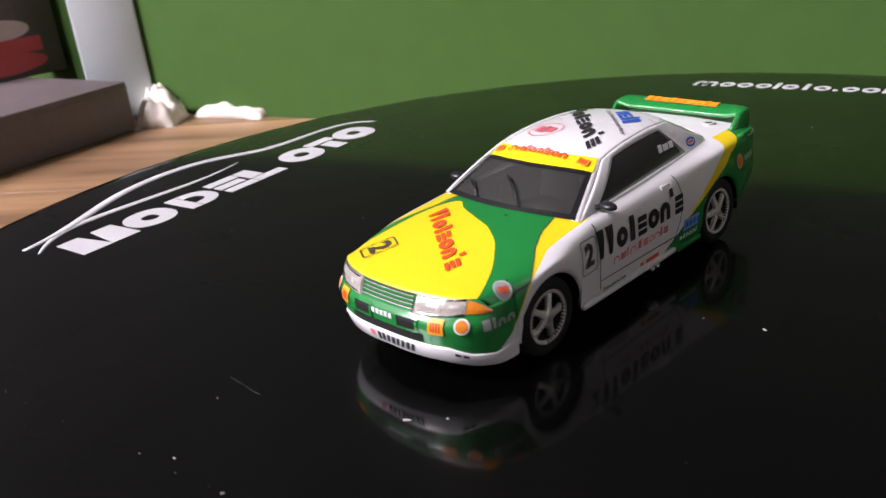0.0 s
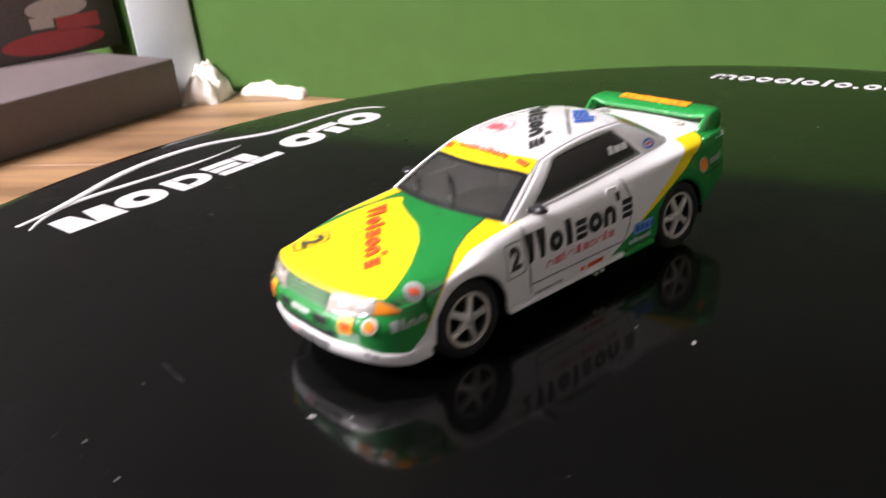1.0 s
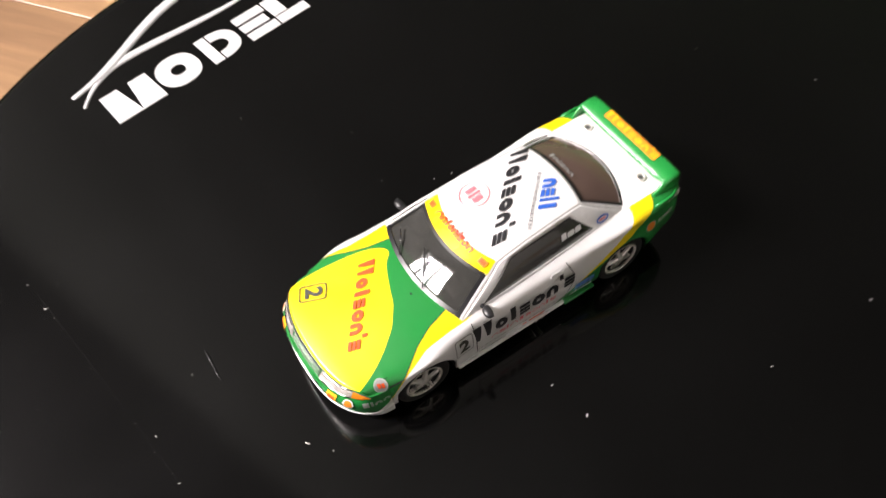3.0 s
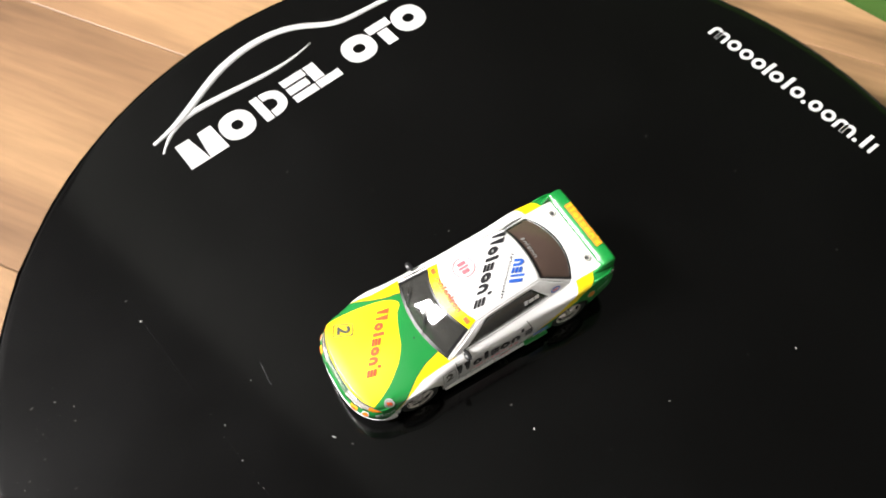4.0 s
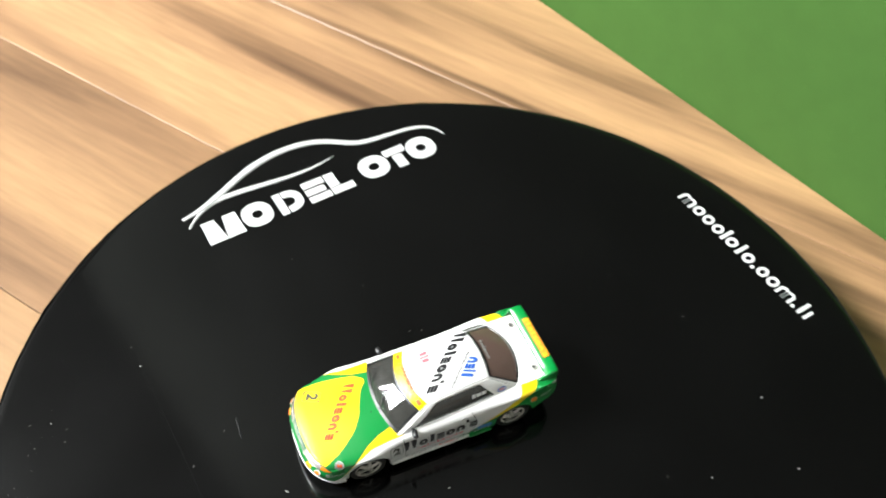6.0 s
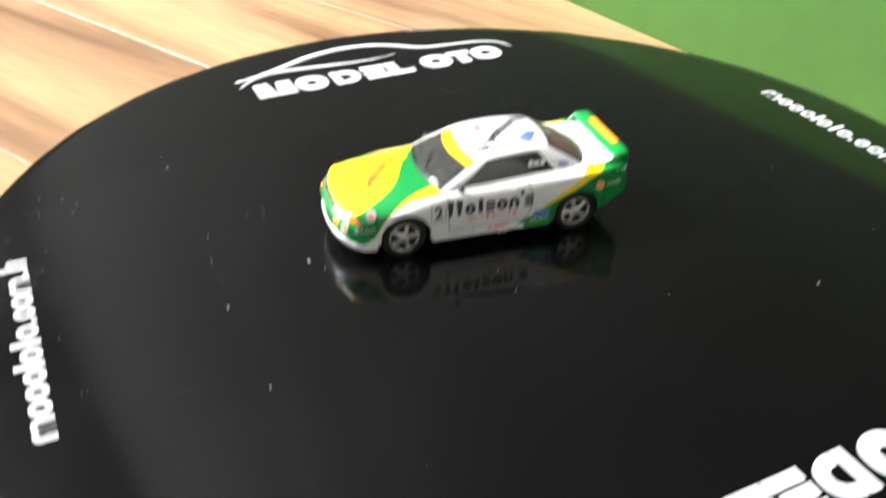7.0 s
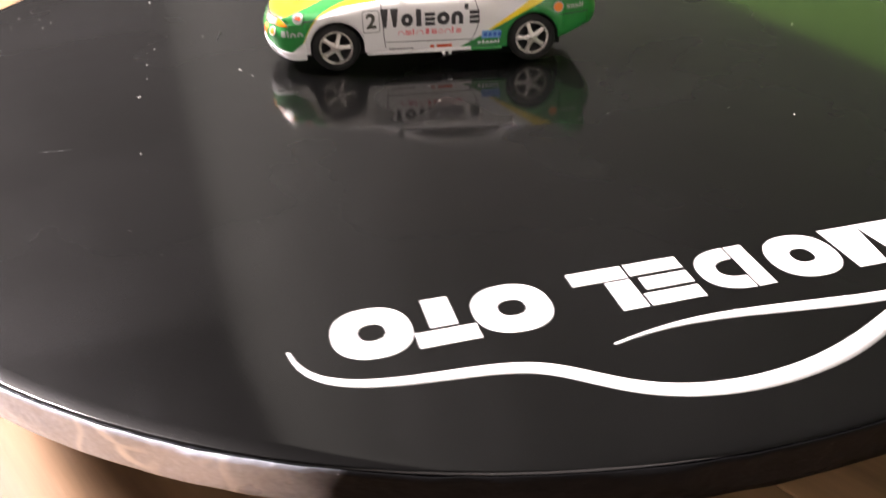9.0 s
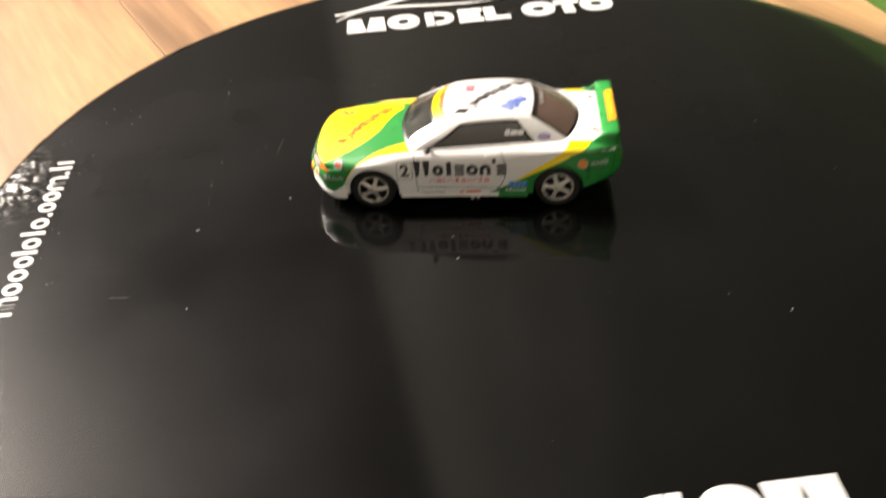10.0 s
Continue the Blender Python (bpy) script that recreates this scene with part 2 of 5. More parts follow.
def wood():
    """Laminated oak-toned staves: each has its own tone, with long dark figure and fine pores along its length."""
    m = bpy.data.materials.new("laminated_wood")
    m.use_nodes = True
    nodes, links = m.node_tree.nodes, m.node_tree.links
    p = nodes["Principled BSDF"]
    where, who = nodes.new("ShaderNodeTexCoord"), nodes.new("ShaderNodeObjectInfo")
    shift, stretch = nodes.new("ShaderNodeVectorMath"), nodes.new("ShaderNodeMapping")
    shift.operation = "ADD"
    spread = nodes.new("ShaderNodeMath")
    spread.operation, spread.inputs[1].default_value = "MULTIPLY", 7.0
    links.new(who.outputs["Random"], spread.inputs[0])
    links.new(where.outputs["Object"], shift.inputs[0])
    links.new(spread.outputs[0], shift.inputs[1])
    stretch.inputs["Scale"].default_value = (2.6, 30, 30)
    links.new(shift.outputs[0], stretch.inputs["Vector"])
    figure, pores = nodes.new("ShaderNodeTexNoise"), nodes.new("ShaderNodeTexNoise")
    figure.inputs["Scale"].default_value, figure.inputs["Detail"].default_value, figure.inputs["Distortion"].default_value = 1.0, 6, 0.6
    pores.inputs["Scale"].default_value, pores.inputs["Detail"].default_value = 14.0, 3
    links.new(stretch.outputs[0], figure.inputs["Vector"])
    links.new(stretch.outputs[0], pores.inputs["Vector"])
    tone = nodes.new("ShaderNodeValToRGB")
    e = tone.color_ramp.elements
    e[0].position, e[0].color = 0.33, (0.125, 0.068, 0.036, 1)
    e[1].position, e[1].color = 0.60, (0.42, 0.25, 0.125, 1)
    mid = tone.color_ramp.elements.new(0.46)
    mid.color = (0.31, 0.178, 0.092, 1)
    links.new(figure.outputs["Fac"], tone.inputs["Fac"])
    own = nodes.new("ShaderNodeMapRange")
    own.inputs["To Min"].default_value, own.inputs["To Max"].default_value = 0.8, 1.1
    links.new(who.outputs["Random"], own.inputs["Value"])
    grain = nodes.new("ShaderNodeMapRange")
    grain.inputs["From Min"].default_value, grain.inputs["From Max"].default_value = 0.3, 0.7
    grain.inputs["To Min"].default_value, grain.inputs["To Max"].default_value = 0.86, 1.08
    links.new(pores.outputs["Fac"], grain.inputs["Value"])
    factor = nodes.new("ShaderNodeMath")
    factor.operation = "MULTIPLY"
    links.new(own.outputs["Result"], factor.inputs[0])
    links.new(grain.outputs["Result"], factor.inputs[1])
    tint = nodes.new("ShaderNodeMix")
    tint.data_type, tint.blend_type = "RGBA", "MULTIPLY"
    tint.inputs["Factor"].default_value = 1
    links.new(tone.outputs["Color"], tint.inputs["A"])
    links.new(factor.outputs[0], tint.inputs["B"])
    links.new(tint.outputs["Result"], p.inputs["Base Color"])
    p.inputs["Roughness"].default_value = 0.42
    relief = nodes.new("ShaderNodeBump")
    relief.inputs["Strength"].default_value, relief.inputs["Distance"].default_value = 0.2, 0.0003
    links.new(pores.outputs["Fac"], relief.inputs["Height"])
    links.new(relief.outputs["Normal"], p.inputs["Normal"])
    return m


stave_wood = wood()
green_wall = material("green_wall_paint", (0.048, 0.112, 0.021), 0.8, spec=0.2, vary=0.08, scale=6, bump=0.3, bump_scale=220)
# upper wall, out of view: darkened so the vinyl has little to reflect
dimmed_upper_wall = material("dimmed_upper_wall_paint", (0.028, 0.029, 0.0265), 0.9, spec=0.05, vary=0.1, scale=4, bump=0.2, bump_scale=150)
plain_wall = material("plain_room_wall", (0.11, 0.104, 0.097), 0.9, spec=0.05, vary=0.05, scale=3, bump=0.2, bump_scale=200)
# unseen left wall: its dark tone holds down the glare mirrored in the vinyl
dimmed_side_wall = material("dimmed_side_wall_paint", (0.024, 0.0238, 0.023), 0.9, spec=0.05, vary=0.06, scale=3, bump=0.2, bump_scale=200)
# unseen right wall: made pale as a reflector that fills the car's flank
fill_wall = material("fill_wall_paint", (0.55, 0.535, 0.51), 0.85, vary=0.05, scale=3, bump=0.2, bump_scale=200)
# unseen ceiling: near-black tone keeps the vinyl dark in steep views
dimmed_ceiling = material("dimmed_ceiling", (0.018, 0.0177, 0.0172), 0.9, spec=0.05, vary=0.04, scale=3)
floor_paint = material("floor_covering", (0.20, 0.16, 0.13), 0.7, vary=0.15, scale=5)
taupe_card = material("taupe_card", (0.145, 0.115, 0.115), 0.6, vary=0.10, scale=30, bump=0.2, bump_scale=500)
dark_card = material("dark_printed_card", (0.10, 0.075, 0.07), 0.4, vary=0.25, scale=40)
pale_card = material("pale_blue_grey_card", (0.52, 0.57, 0.58), 0.4, vary=0.05, scale=40)
red_card = material("red_printed_shape", (0.50, 0.06, 0.06), 0.4, vary=0.15, scale=60)
cream_card = material("cream_printed_shape", (0.58, 0.46, 0.42), 0.45, vary=0.15, scale=60)
tissue = material("white_tissue", (0.74, 0.68, 0.60), 0.9, vary=0.08, scale=60, bump=0.4, bump_scale=300)
dust_grey = material("dust", (0.42, 0.41, 0.39), 0.8)


# ---- mesh helpers: all in centimetres ----
def mesh_from(name, verts, faces, mats, index=None, smooth=True):
    me = bpy.data.meshes.new(name)
    me.from_pydata([(x * CM, y * CM, z * CM) for x, y, z in verts], [], faces)
    for m in mats if isinstance(mats, (list, tuple)) else [mats]:
        me.materials.append(m)
    if index is not None:
        me.polygons.foreach_set("material_index", index)
    me.polygons.foreach_set("use_smooth", [smooth] * len(me.polygons))
    me.update()
    return me


def part(name, geo, mat, parent=None, label="", smooth=True, at=None):
    """One mesh object out of (verts, faces), under a thing or under a part."""
    ob = new(name, mesh_from(name, geo[0], geo[1], mat, smooth=smooth))
    if parent:
        ob.parent = parent
    if at is not None:
        ob.matrix_basis = at
    return tagged(ob, label) if label else ob


def thing(name, label, category, group="", at=None, kind=""):
    ob = new(name)
    ob.empty_display_size = 0.01
    if at is not None:
        ob.matrix_basis = at
    return tagged(ob, label, category, group, kind)


def sheet(rows, close=False, skip=None):
    """A grid of points as (verts, faces); close joins the last column to the first; skip(i, j) leaves a face out."""
    n, w = len(rows), len(rows[0])
    verts = [tuple(p) for row in rows for p in row]
    faces = []
    for i in range(n - 1):
        for j in range(w if close else w - 1):
            if skip and skip(i, j):
                continue
            k = (j + 1) % w
            faces.append((i * w + j, i * w + k, (i + 1) * w + k, (i + 1) * w + j))
    return verts, faces


def joined(*geos):
    verts, faces = [], []
    for v, f in geos:
        o = len(verts)
        verts += v
        faces += [tuple(i + o for i in q) for q in f]
    return verts, faces


def moved(geo, m):
    return [tuple(m @ Vector(v)) for v in geo[0]], geo[1]


def box(x0, y0, z0, x1, y1, z1, r=0.0):
    """A block with chamfered edges of width r."""
    bm = bmesh.new()
    bmesh.ops.create_cube(bm, size=1)
    for v in bm.verts:
        v.co = ((x0 + x1) / 2 + v.co.x * (x1 - x0), (y0 + y1) / 2 + v.co.y * (y1 - y0), (z0 + z1) / 2 + v.co.z * (z1 - z0))
    if r:
        bmesh.ops.bevel(bm, geom=list(bm.edges), offset=r, segments=2, affect="EDGES", profile=0.5)
    bm.verts.index_update()
    geo = [tuple(v.co) for v in bm.verts], [tuple(v.index for v in f.verts) for f in bm.faces]
    bm.free()
    return geo


def lathe(profile, steps=48, axis="y"):
    """Turns (radius, height) pairs round an axis through the origin."""
    rows = []
    for r, h in profile:
        ring = []
        for k in range(steps):
            a = 2 * math.pi * k / steps
            ring.append((r * math.cos(a), h, r * math.sin(a)) if axis == "y" else (r * math.cos(a), r * math.sin(a), h))
        rows.append(ring)
    return sheet(rows, close=True)


def tube(points, radius, sides=8):
    """A round bar along points, its ends closed."""
    rows = []
    for i, p in enumerate(points):
        p = Vector(p)
        ahead = (Vector(points[min(i + 1, len(points) - 1)]) - Vector(points[max(i - 1, 0)])).normalized()
        side = ahead.cross((0, 0, 1)) if abs(ahead.z) < 0.95 else ahead.cross((1, 0, 0))
        side.normalize()
        up = side.cross(ahead)
        r = radius[i] if isinstance(radius, (list, tuple)) else radius
        rows.append([p + r * (math.cos(a) * side + math.sin(a) * up) for a in (2 * math.pi * k / sides for k in range(sides))])
    verts, faces = sheet(rows, close=True)
    faces += [tuple(range(sides - 1, -1, -1)), tuple(range(len(verts) - sides, len(verts)))]
    return verts, faces


def spline(controls, n):
    """n points on a clamped cubic B-spline."""
    c = np.array(controls, float)
    k, m = 3, len(c)
    knots = np.concatenate([np.zeros(k), np.linspace(0, 1, m - k + 1), np.ones(k)])
    out = []
    for t in np.linspace(0, 1, n):
        s = min(max(np.searchsorted(knots, t, "right") - 1, k), m - 1)
        d = [c[j + s - k].copy() for j in range(k + 1)]
        for r in range(1, k + 1):
            for j in range(k, r - 1, -1):
                lo, hi = knots[j + s - k], knots[j + 1 + s - r]
                a = 0 if hi == lo else (t - lo) / (hi - lo)
                d[j] = (1 - a) * d[j - 1] + a * d[j]
        out.append(d[k])
    return np.array(out)


def table_of(xs, ys):
    return lambda x: float(np.interp(x, xs, ys))


def smooth_table(xs, ys):
    """A table whose corners are rounded."""
    fine = np.linspace(xs[0], xs[-1], 400)
    raw = np.interp(fine, xs, ys)
    width = 19
    padded = np.pad(raw, width // 2, mode="reflect", reflect_type="odd")
    soft = np.convolve(padded, np.ones(width) / width, "valid")
    return lambda x: float(np.interp(x, fine, soft))


# ---- the room ----
def structure(name, geo, mat, label):
    ob = part(name, geo, mat, smooth=False, at=ROOM)
    return tagged(ob, label, name.split("_")[0], kind="structure")


GREEN_TOP_Z = 5.4
RX0, RX1, RY0, RZ0, RZ1 = -300.0, 110.0, -140.0, -78.0, 225.0
structure("wall_upper", box(RX0, WALL_Y + 0.4, GREEN_TOP_Z, RX1, WALL_Y + 10, RZ1), dimmed_upper_wall, "unseen upper wall, darkened to keep the turntable's reflections dark")
structure("wall_green", box(RX0, WALL_Y, RZ0, RX1, WALL_Y + 10, GREEN_TOP_Z), green_wall, "matt green painted wall behind the wooden table")
structure("wall_left", box(RX0 - 10, RY0 - 12, RZ0, RX0, WALL_Y + 10, RZ1), dimmed_side_wall, "unseen side wall, darkened to hold down its reflection in the vinyl")
structure("wall_right", box(RX1, RY0 - 12, RZ0, RX1 + 10, WALL_Y + 10, RZ1), fill_wall, "unseen side wall, made pale to bounce fill light on to the car's flank")
structure("floor", box(RX0 - 10, RY0 - 12, RZ0 - 10, RX1 + 10, WALL_Y + 10, RZ0), floor_paint, "plain dark floor of the room")
structure("ceiling", box(RX0 - 10, RY0 - 12, RZ1, RX1 + 10, WALL_Y + 10, RZ1 + 10), dimmed_ceiling, "unseen ceiling, made near-black so the vinyl stays dark from above")
wx0, wx1, wz0, wz1 = WIN_X - WIN_W / 2, WIN_X + WIN_W / 2, WIN_Z - WIN_H / 2, WIN_Z + WIN_H / 2
structure("wall_window", joined(
    box(RX0, RY0 - 12, RZ0, wx0, RY0, RZ1), box(wx1, RY0 - 12, RZ0, RX1, RY0, RZ1),
    box(wx0, RY0 - 12, RZ0, wx1, RY0, wz0), box(wx0, RY0 - 12, wz1, wx1, RY0, RZ1)), plain_wall, "plain wall with a bright window opening")

window = tagged(part("window_1", joined(
    box(wx0, RY0 - 1, wz0, wx0 + 5, RY0 + 3, wz1, 0.4), box(wx1 - 5, RY0 - 1, wz0, wx1, RY0 + 3, wz1, 0.4),
    box(wx0 + 5, RY0 - 1, wz0, wx1 - 5, RY0 + 3, wz0 + 5, 0.4), box(wx0 + 5, RY0 - 1, wz1 - 5, wx1 - 5, RY0 + 3, wz1, 0.4)), white_paint, smooth=False, at=ROOM), "white framed window in the wall behind the table", "window", kind="structure")
for mx in (WIN_X - 25, WIN_X + 25):
    part("mullion", box(mx - 3, RY0 - 0.8, wz0 + 5, mx + 3, RY0 + 2.8, wz1 - 5, 0.4), white_paint, window, smooth=False)

# ---- the wooden table ----
table = thing("table", "light brown laminated wooden table top against the green wall", "table", at=ROOM)
TX0, TX1, TY0 = -110.0, 75.0, -75.0
part("core", box(TX0 + 0.2, TY0 + 0.2, TABLE_Z - 3.0, TX1 - 0.2, WALL_Y - 0.4, TABLE_Z - 0.5), stave_wood, table)
for lx in (TX0 + 8, TX1 - 8):
    for ly in (TY0 + 8, WALL_Y - 10):
        part("leg", box(lx - 3, ly - 3, RZ0, lx + 3, ly + 3, TABLE_Z - 3.0, 0.3), stave_wood, table)

# ---- the turntable ----
turntable = thing("turntable", "round glossy black display turntable with white printed lettering", "turntable", at=pose(DISC[0] * CM, DISC[1] * CM, 0))
RADIUS = 12.45
part("platter", lathe([(0.0, 0.0), (4, 0.0), (8, 0.0), (11, 0.0), (12.2, 0.0), (RADIUS - 0.06, -0.004), (RADIUS - 0.015, -0.02), (RADIUS - 0.01, -0.06), (RADIUS - 0.04, -0.5), (11.6, -0.56), (0, -0.56)], 160, "z"), vinyl, turntable)


def foil_rim():
    """A loose skirt of foil round the edge, with upright creases and a ragged hem."""
    steps, rows = 520, []
    for h in range(7):
        v = h / 6
        ring = []
        for k in range(steps):
            a = 2 * math.pi * k / steps
            crease = noise.noise((math.cos(a) * 9, math.sin(a) * 9, v * 0.9)) + 0.6 * noise.noise((math.cos(a) * 31, math.sin(a) * 31, v * 1.5))
            r = RADIUS + 0.012 + max(0.0, crease) * 0.075 * math.sin(math.pi * min(1, 0.15 + v))
            hem = 0.03 * noise.noise((math.cos(a) * 25, math.sin(a) * 25, 4)) if h == 6 else 0
            ring.append((r * math.cos(a), r * math.sin(a), -0.015 - 0.575 * v + hem))
        rows.append(ring)
    return sheet(rows, close=True)


rim = part("rim_wrap", foil_rim(), foil, turntable, "creased black foil, worn to torn silver on one stretch")
rim.modifiers.new("thickness", "SOLIDIFY").thickness = 0.0001
part("pedestal", lathe([(0, -0.56), (9.0, -0.56), (9.3, -0.7), (9.3, -2.6), (9.8, -2.9), (9.8, TABLE_Z), (0, TABLE_Z)], 96, "z"), black_plastic, turntable)


def flat_bar(u0, v0, u1, v1, lean=0.0, nu=2, nv=2):
    """A flat bar in the plane of (u, v), its top pushed sideways by lean."""
    return sheet([[(u0 + (u1 - u0) * i / nu + lean * j / nv, v0 + (v1 - v0) * j / nv, 0) for i in range(nu + 1)] for j in range(nv + 1)])


def flat_ring(cu, cv, ru, rv, thick, steps=24, start=0.0, sweep=360.0, power=2.0):
    """A flat oval band, or an arc of it."""
    full = sweep >= 360
    rows = []
    for s in (0, 0.5, 1):
        row = []
        for k in range(steps if full else steps + 1):
            a = radians(start + sweep * k / steps)
            c, q = math.cos(a), math.sin(a)
            row.append((cu + (ru - thick * s) * math.copysign(abs(c) ** (2 / power), c), cv + (rv - thick * s) * math.copysign(abs(q) ** (2 / power), q), 0))
        rows.append(row)
    return sheet(rows, close=full)


def flat_disc(cu, cv, ru, rv, steps=20):
    return sheet([[(cu + s * ru * math.cos(2 * math.pi * k / steps), cv + s * rv * math.sin(2 * math.pi * k / steps), 0) for k in range(steps)] for s in (0.02, 0.35, 0.7, 1)], close=True)


def slab(geo, height):
    """Lifts a flat shape into a thin raised slab."""
    verts, faces = geo
    count = {}
    for f in faces:
        for a, b in zip(f, f[1:] + f[:1]):
            count[(a, b)] = count.get((a, b), 0) + 1
    n = len(verts)
    top = [(x, y, z + height) for x, y, z in verts]
    walls = [(a, b, b + n, a + n) for (a, b) in count if (b, a) not in count]
    return list(verts) + top, [tuple(i + n for i in f) for f in faces] + walls


PRINT = 0.012  # cm by which the print stands up
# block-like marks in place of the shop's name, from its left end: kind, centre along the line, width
MARKS = [("peaks", -4.55, 1.22), ("ring", -3.37, 1.02), ("bowl", -2.22, 0.90), ("comb", -1.24, 0.78), ("foot", -0.40, 0.80),
         ("ring", 0.93, 1.06), ("mallet", 1.87, 0.80), ("ring", 2.79, 1.04)]


def wedge(u0, u1, v0, v1, left, right):
    """A flat block whose upper corners are drawn in by left and right."""
    rows = []
    for j in range(5):
        f = j / 4
        a, b = u0 + left * f, u1 - right * f
        rows.append([(a + (b - a) * i / 4, v0 + (v1 - v0) * f, 0) for i in range(5)])
    return sheet(rows)


def arch(u0, u1, h, weight):
    """A flat round-headed arch that stands on the line."""
    r, rows = (u1 - u0) / 2, [[], []]
    for k in range(15):
        a = math.pi * k / 14
        for row, q in ((0, r), (1, max(0.01, r - weight))):
            rows[row].append((u0 + r - q * math.cos(a), h - r + q * math.sin(a), 0))
    for row, q in ((0, r), (1, max(0.01, r - weight))):
        rows[row] = [(u0 + r - q, 0, 0)] + rows[row] + [(u0 + r + q, 0, 0)]
    return sheet(rows)


def mark_shape(kind, w):
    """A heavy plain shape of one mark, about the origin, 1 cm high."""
    h = 0.48
    if kind == "ring":
        return flat_ring(0, 0, w / 2, h + 0.03, 0.34, 40, power=2.3)
    if kind == "bowl":
        return joined(flat_bar(-w / 2, -h, -w / 2 + 0.26, h), flat_ring(-w / 2 + 0.30, 0, w - 0.30, h, 0.27, 20, -90, 180, power=2.4))
    if kind == "peaks":
        return joined(wedge(-w / 2, 0, -h, h, 0.03, 0.14), wedge(0, w / 2, -h, h, 0.14, 0.03))
    if kind == "comb":
        return joined(*[flat_bar(-w / 2, -h + q * 0.345, w / 2 - (0.08 if q == 1 else 0), -h + q * 0.345 + 0.27) for q in (0, 1, 2)])
    if kind == "foot":
        return joined(flat_bar(-w / 2, -h + 0.33, -w / 2 + 0.36, h), flat_bar(-w / 2, -h, w / 2, -h + 0.29))
    return joined(flat_bar(-0.18, -h, 0.18, h - 0.36), flat_bar(-w / 2, h - 0.30, w / 2, h))


def ribbon(points, widths, height):
    """A flat tapering line along points in the plane."""
    pts = spline([(*p, 0) for p in points], 60)
    ws = np.interp(np.linspace(0, 1, 60), np.linspace(0, 1, len(widths)), widths)
    a, b = [], []
    for i, p in enumerate(pts):
        d = pts[min(i + 1, 59)] - pts[max(i - 1, 0)]
        nrm = np.array([-d[1], d[0], 0]) / (np.hypot(d[0], d[1]) + 1e-9)
        a.append(tuple(p + nrm * ws[i] / 2))
        b.append(tuple(p - nrm * ws[i] / 2))
    return slab(sheet([b, a]), height)


LINE_TURN = math.degrees(math.atan2(1.12, 7.2))


def shop_logo(turn):
    """The white car-shaped line and the row of block marks, lying on the platter."""
    spin = pose(0, 0, 0, 0, 0, turn) @ pose(-0.12 if turn else 0.12, 0.03 if turn else 0.0, 0)
    lower = pose(0, 0.15 if turn else 0.08, 0)
    logo = part("logo", moved(ribbon([(-5.62, 9.42), (-5.2, 9.55), (-4.6, 9.85), (-3.9, 10.33), (-3.0, 10.95), (-1.9, 11.35), (-0.8, 11.42), (0.0, 11.15), (0.7, 10.72), (1.5, 10.72), (2.5, 10.82), (3.3, 10.75), (3.65, 10.45), (3.78, 10.1)],
                                     [0.10, 0.2, 0.24, 0.26, 0.24, 0.22, 0.21, 0.20, 0.18, 0.15, 0.12, 0.04], PRINT), spin), logo_white, turntable, "white printed emblem of a car's outline and block marks")
    part("inner_line", moved(ribbon([(-5.5, 8.98), (-5.25, 9.35), (-4.75, 9.78), (-4.1, 9.95), (-3.2, 10.0), (-2.3, 10.03), (-1.5, 10.08), (-0.8, 10.22), (-0.22, 10.45)], [0.06, 0.16, 0.2, 0.2, 0.17, 0.12, 0.03], PRINT * 0.8), spin), logo_white, logo)
    for kind, u, w in MARKS:
        m = spin @ lower @ pose(-0.86, 9.13, 0) @ pose(0, 0, 0, 0, 0, LINE_TURN) @ pose(u + 0.86, 0, 0)
        part("block_mark", moved(slab(mark_shape(kind, w), PRINT), m), logo_white, logo, smooth=False)
    return logo


def web_line(turn):
    """The small line of round and upright marks along the edge."""
    spin = pose(0, 0, 0, 0, 0, turn) @ pose(10.07, 4.55, 0) @ pose(0, 0, 0, 0, 0, math.degrees(math.atan2(-5.95, 0.93)))
    x, group = 0.0, None
    for k, w in (("b", .62), ("o", .42), ("o", .42), ("o", .42), ("i", .16), ("o", .42), ("i", .26), ("o", .42), (".", .16), ("o", .40), ("o", .42), ("b", .62), (".", .16), ("i", .26), ("b", .24)):
        x0, x1 = x + 0.03, x + w
        if k == "o":
            geo = flat_ring((x0 + x1) / 2, 0.21, (x1 - x0) / 2, 0.21, 0.10, 24)
        elif k == ".":
            geo = flat_disc(x0 + 0.06, 0.06, 0.065, 0.065, 12)
        elif k == "i":
            geo = flat_bar((x0 + x1) / 2 - 0.06, 0, (x0 + x1) / 2 + 0.06, 0.56)
        else:
            half = (x1 - x0 + 0.09) / 2
            geo = joined(arch(x0, x0 + half, 0.42, 0.10), arch(x1 - half, x1, 0.42, 0.10)) if w > 0.3 else flat_bar(x0 + 0.02, 0, x0 + 0.12, 0.42)
        ob = part("letter_mark" if group else "web_line", moved(slab(geo, PRINT), spin), logo_white, group or turntable, "" if group else "small white printed line of rounded marks", smooth=False)
        group = group or ob
        x += w + 0.035


for turn in (0, 180):
    shop_logo(turn)
    web_line(turn)


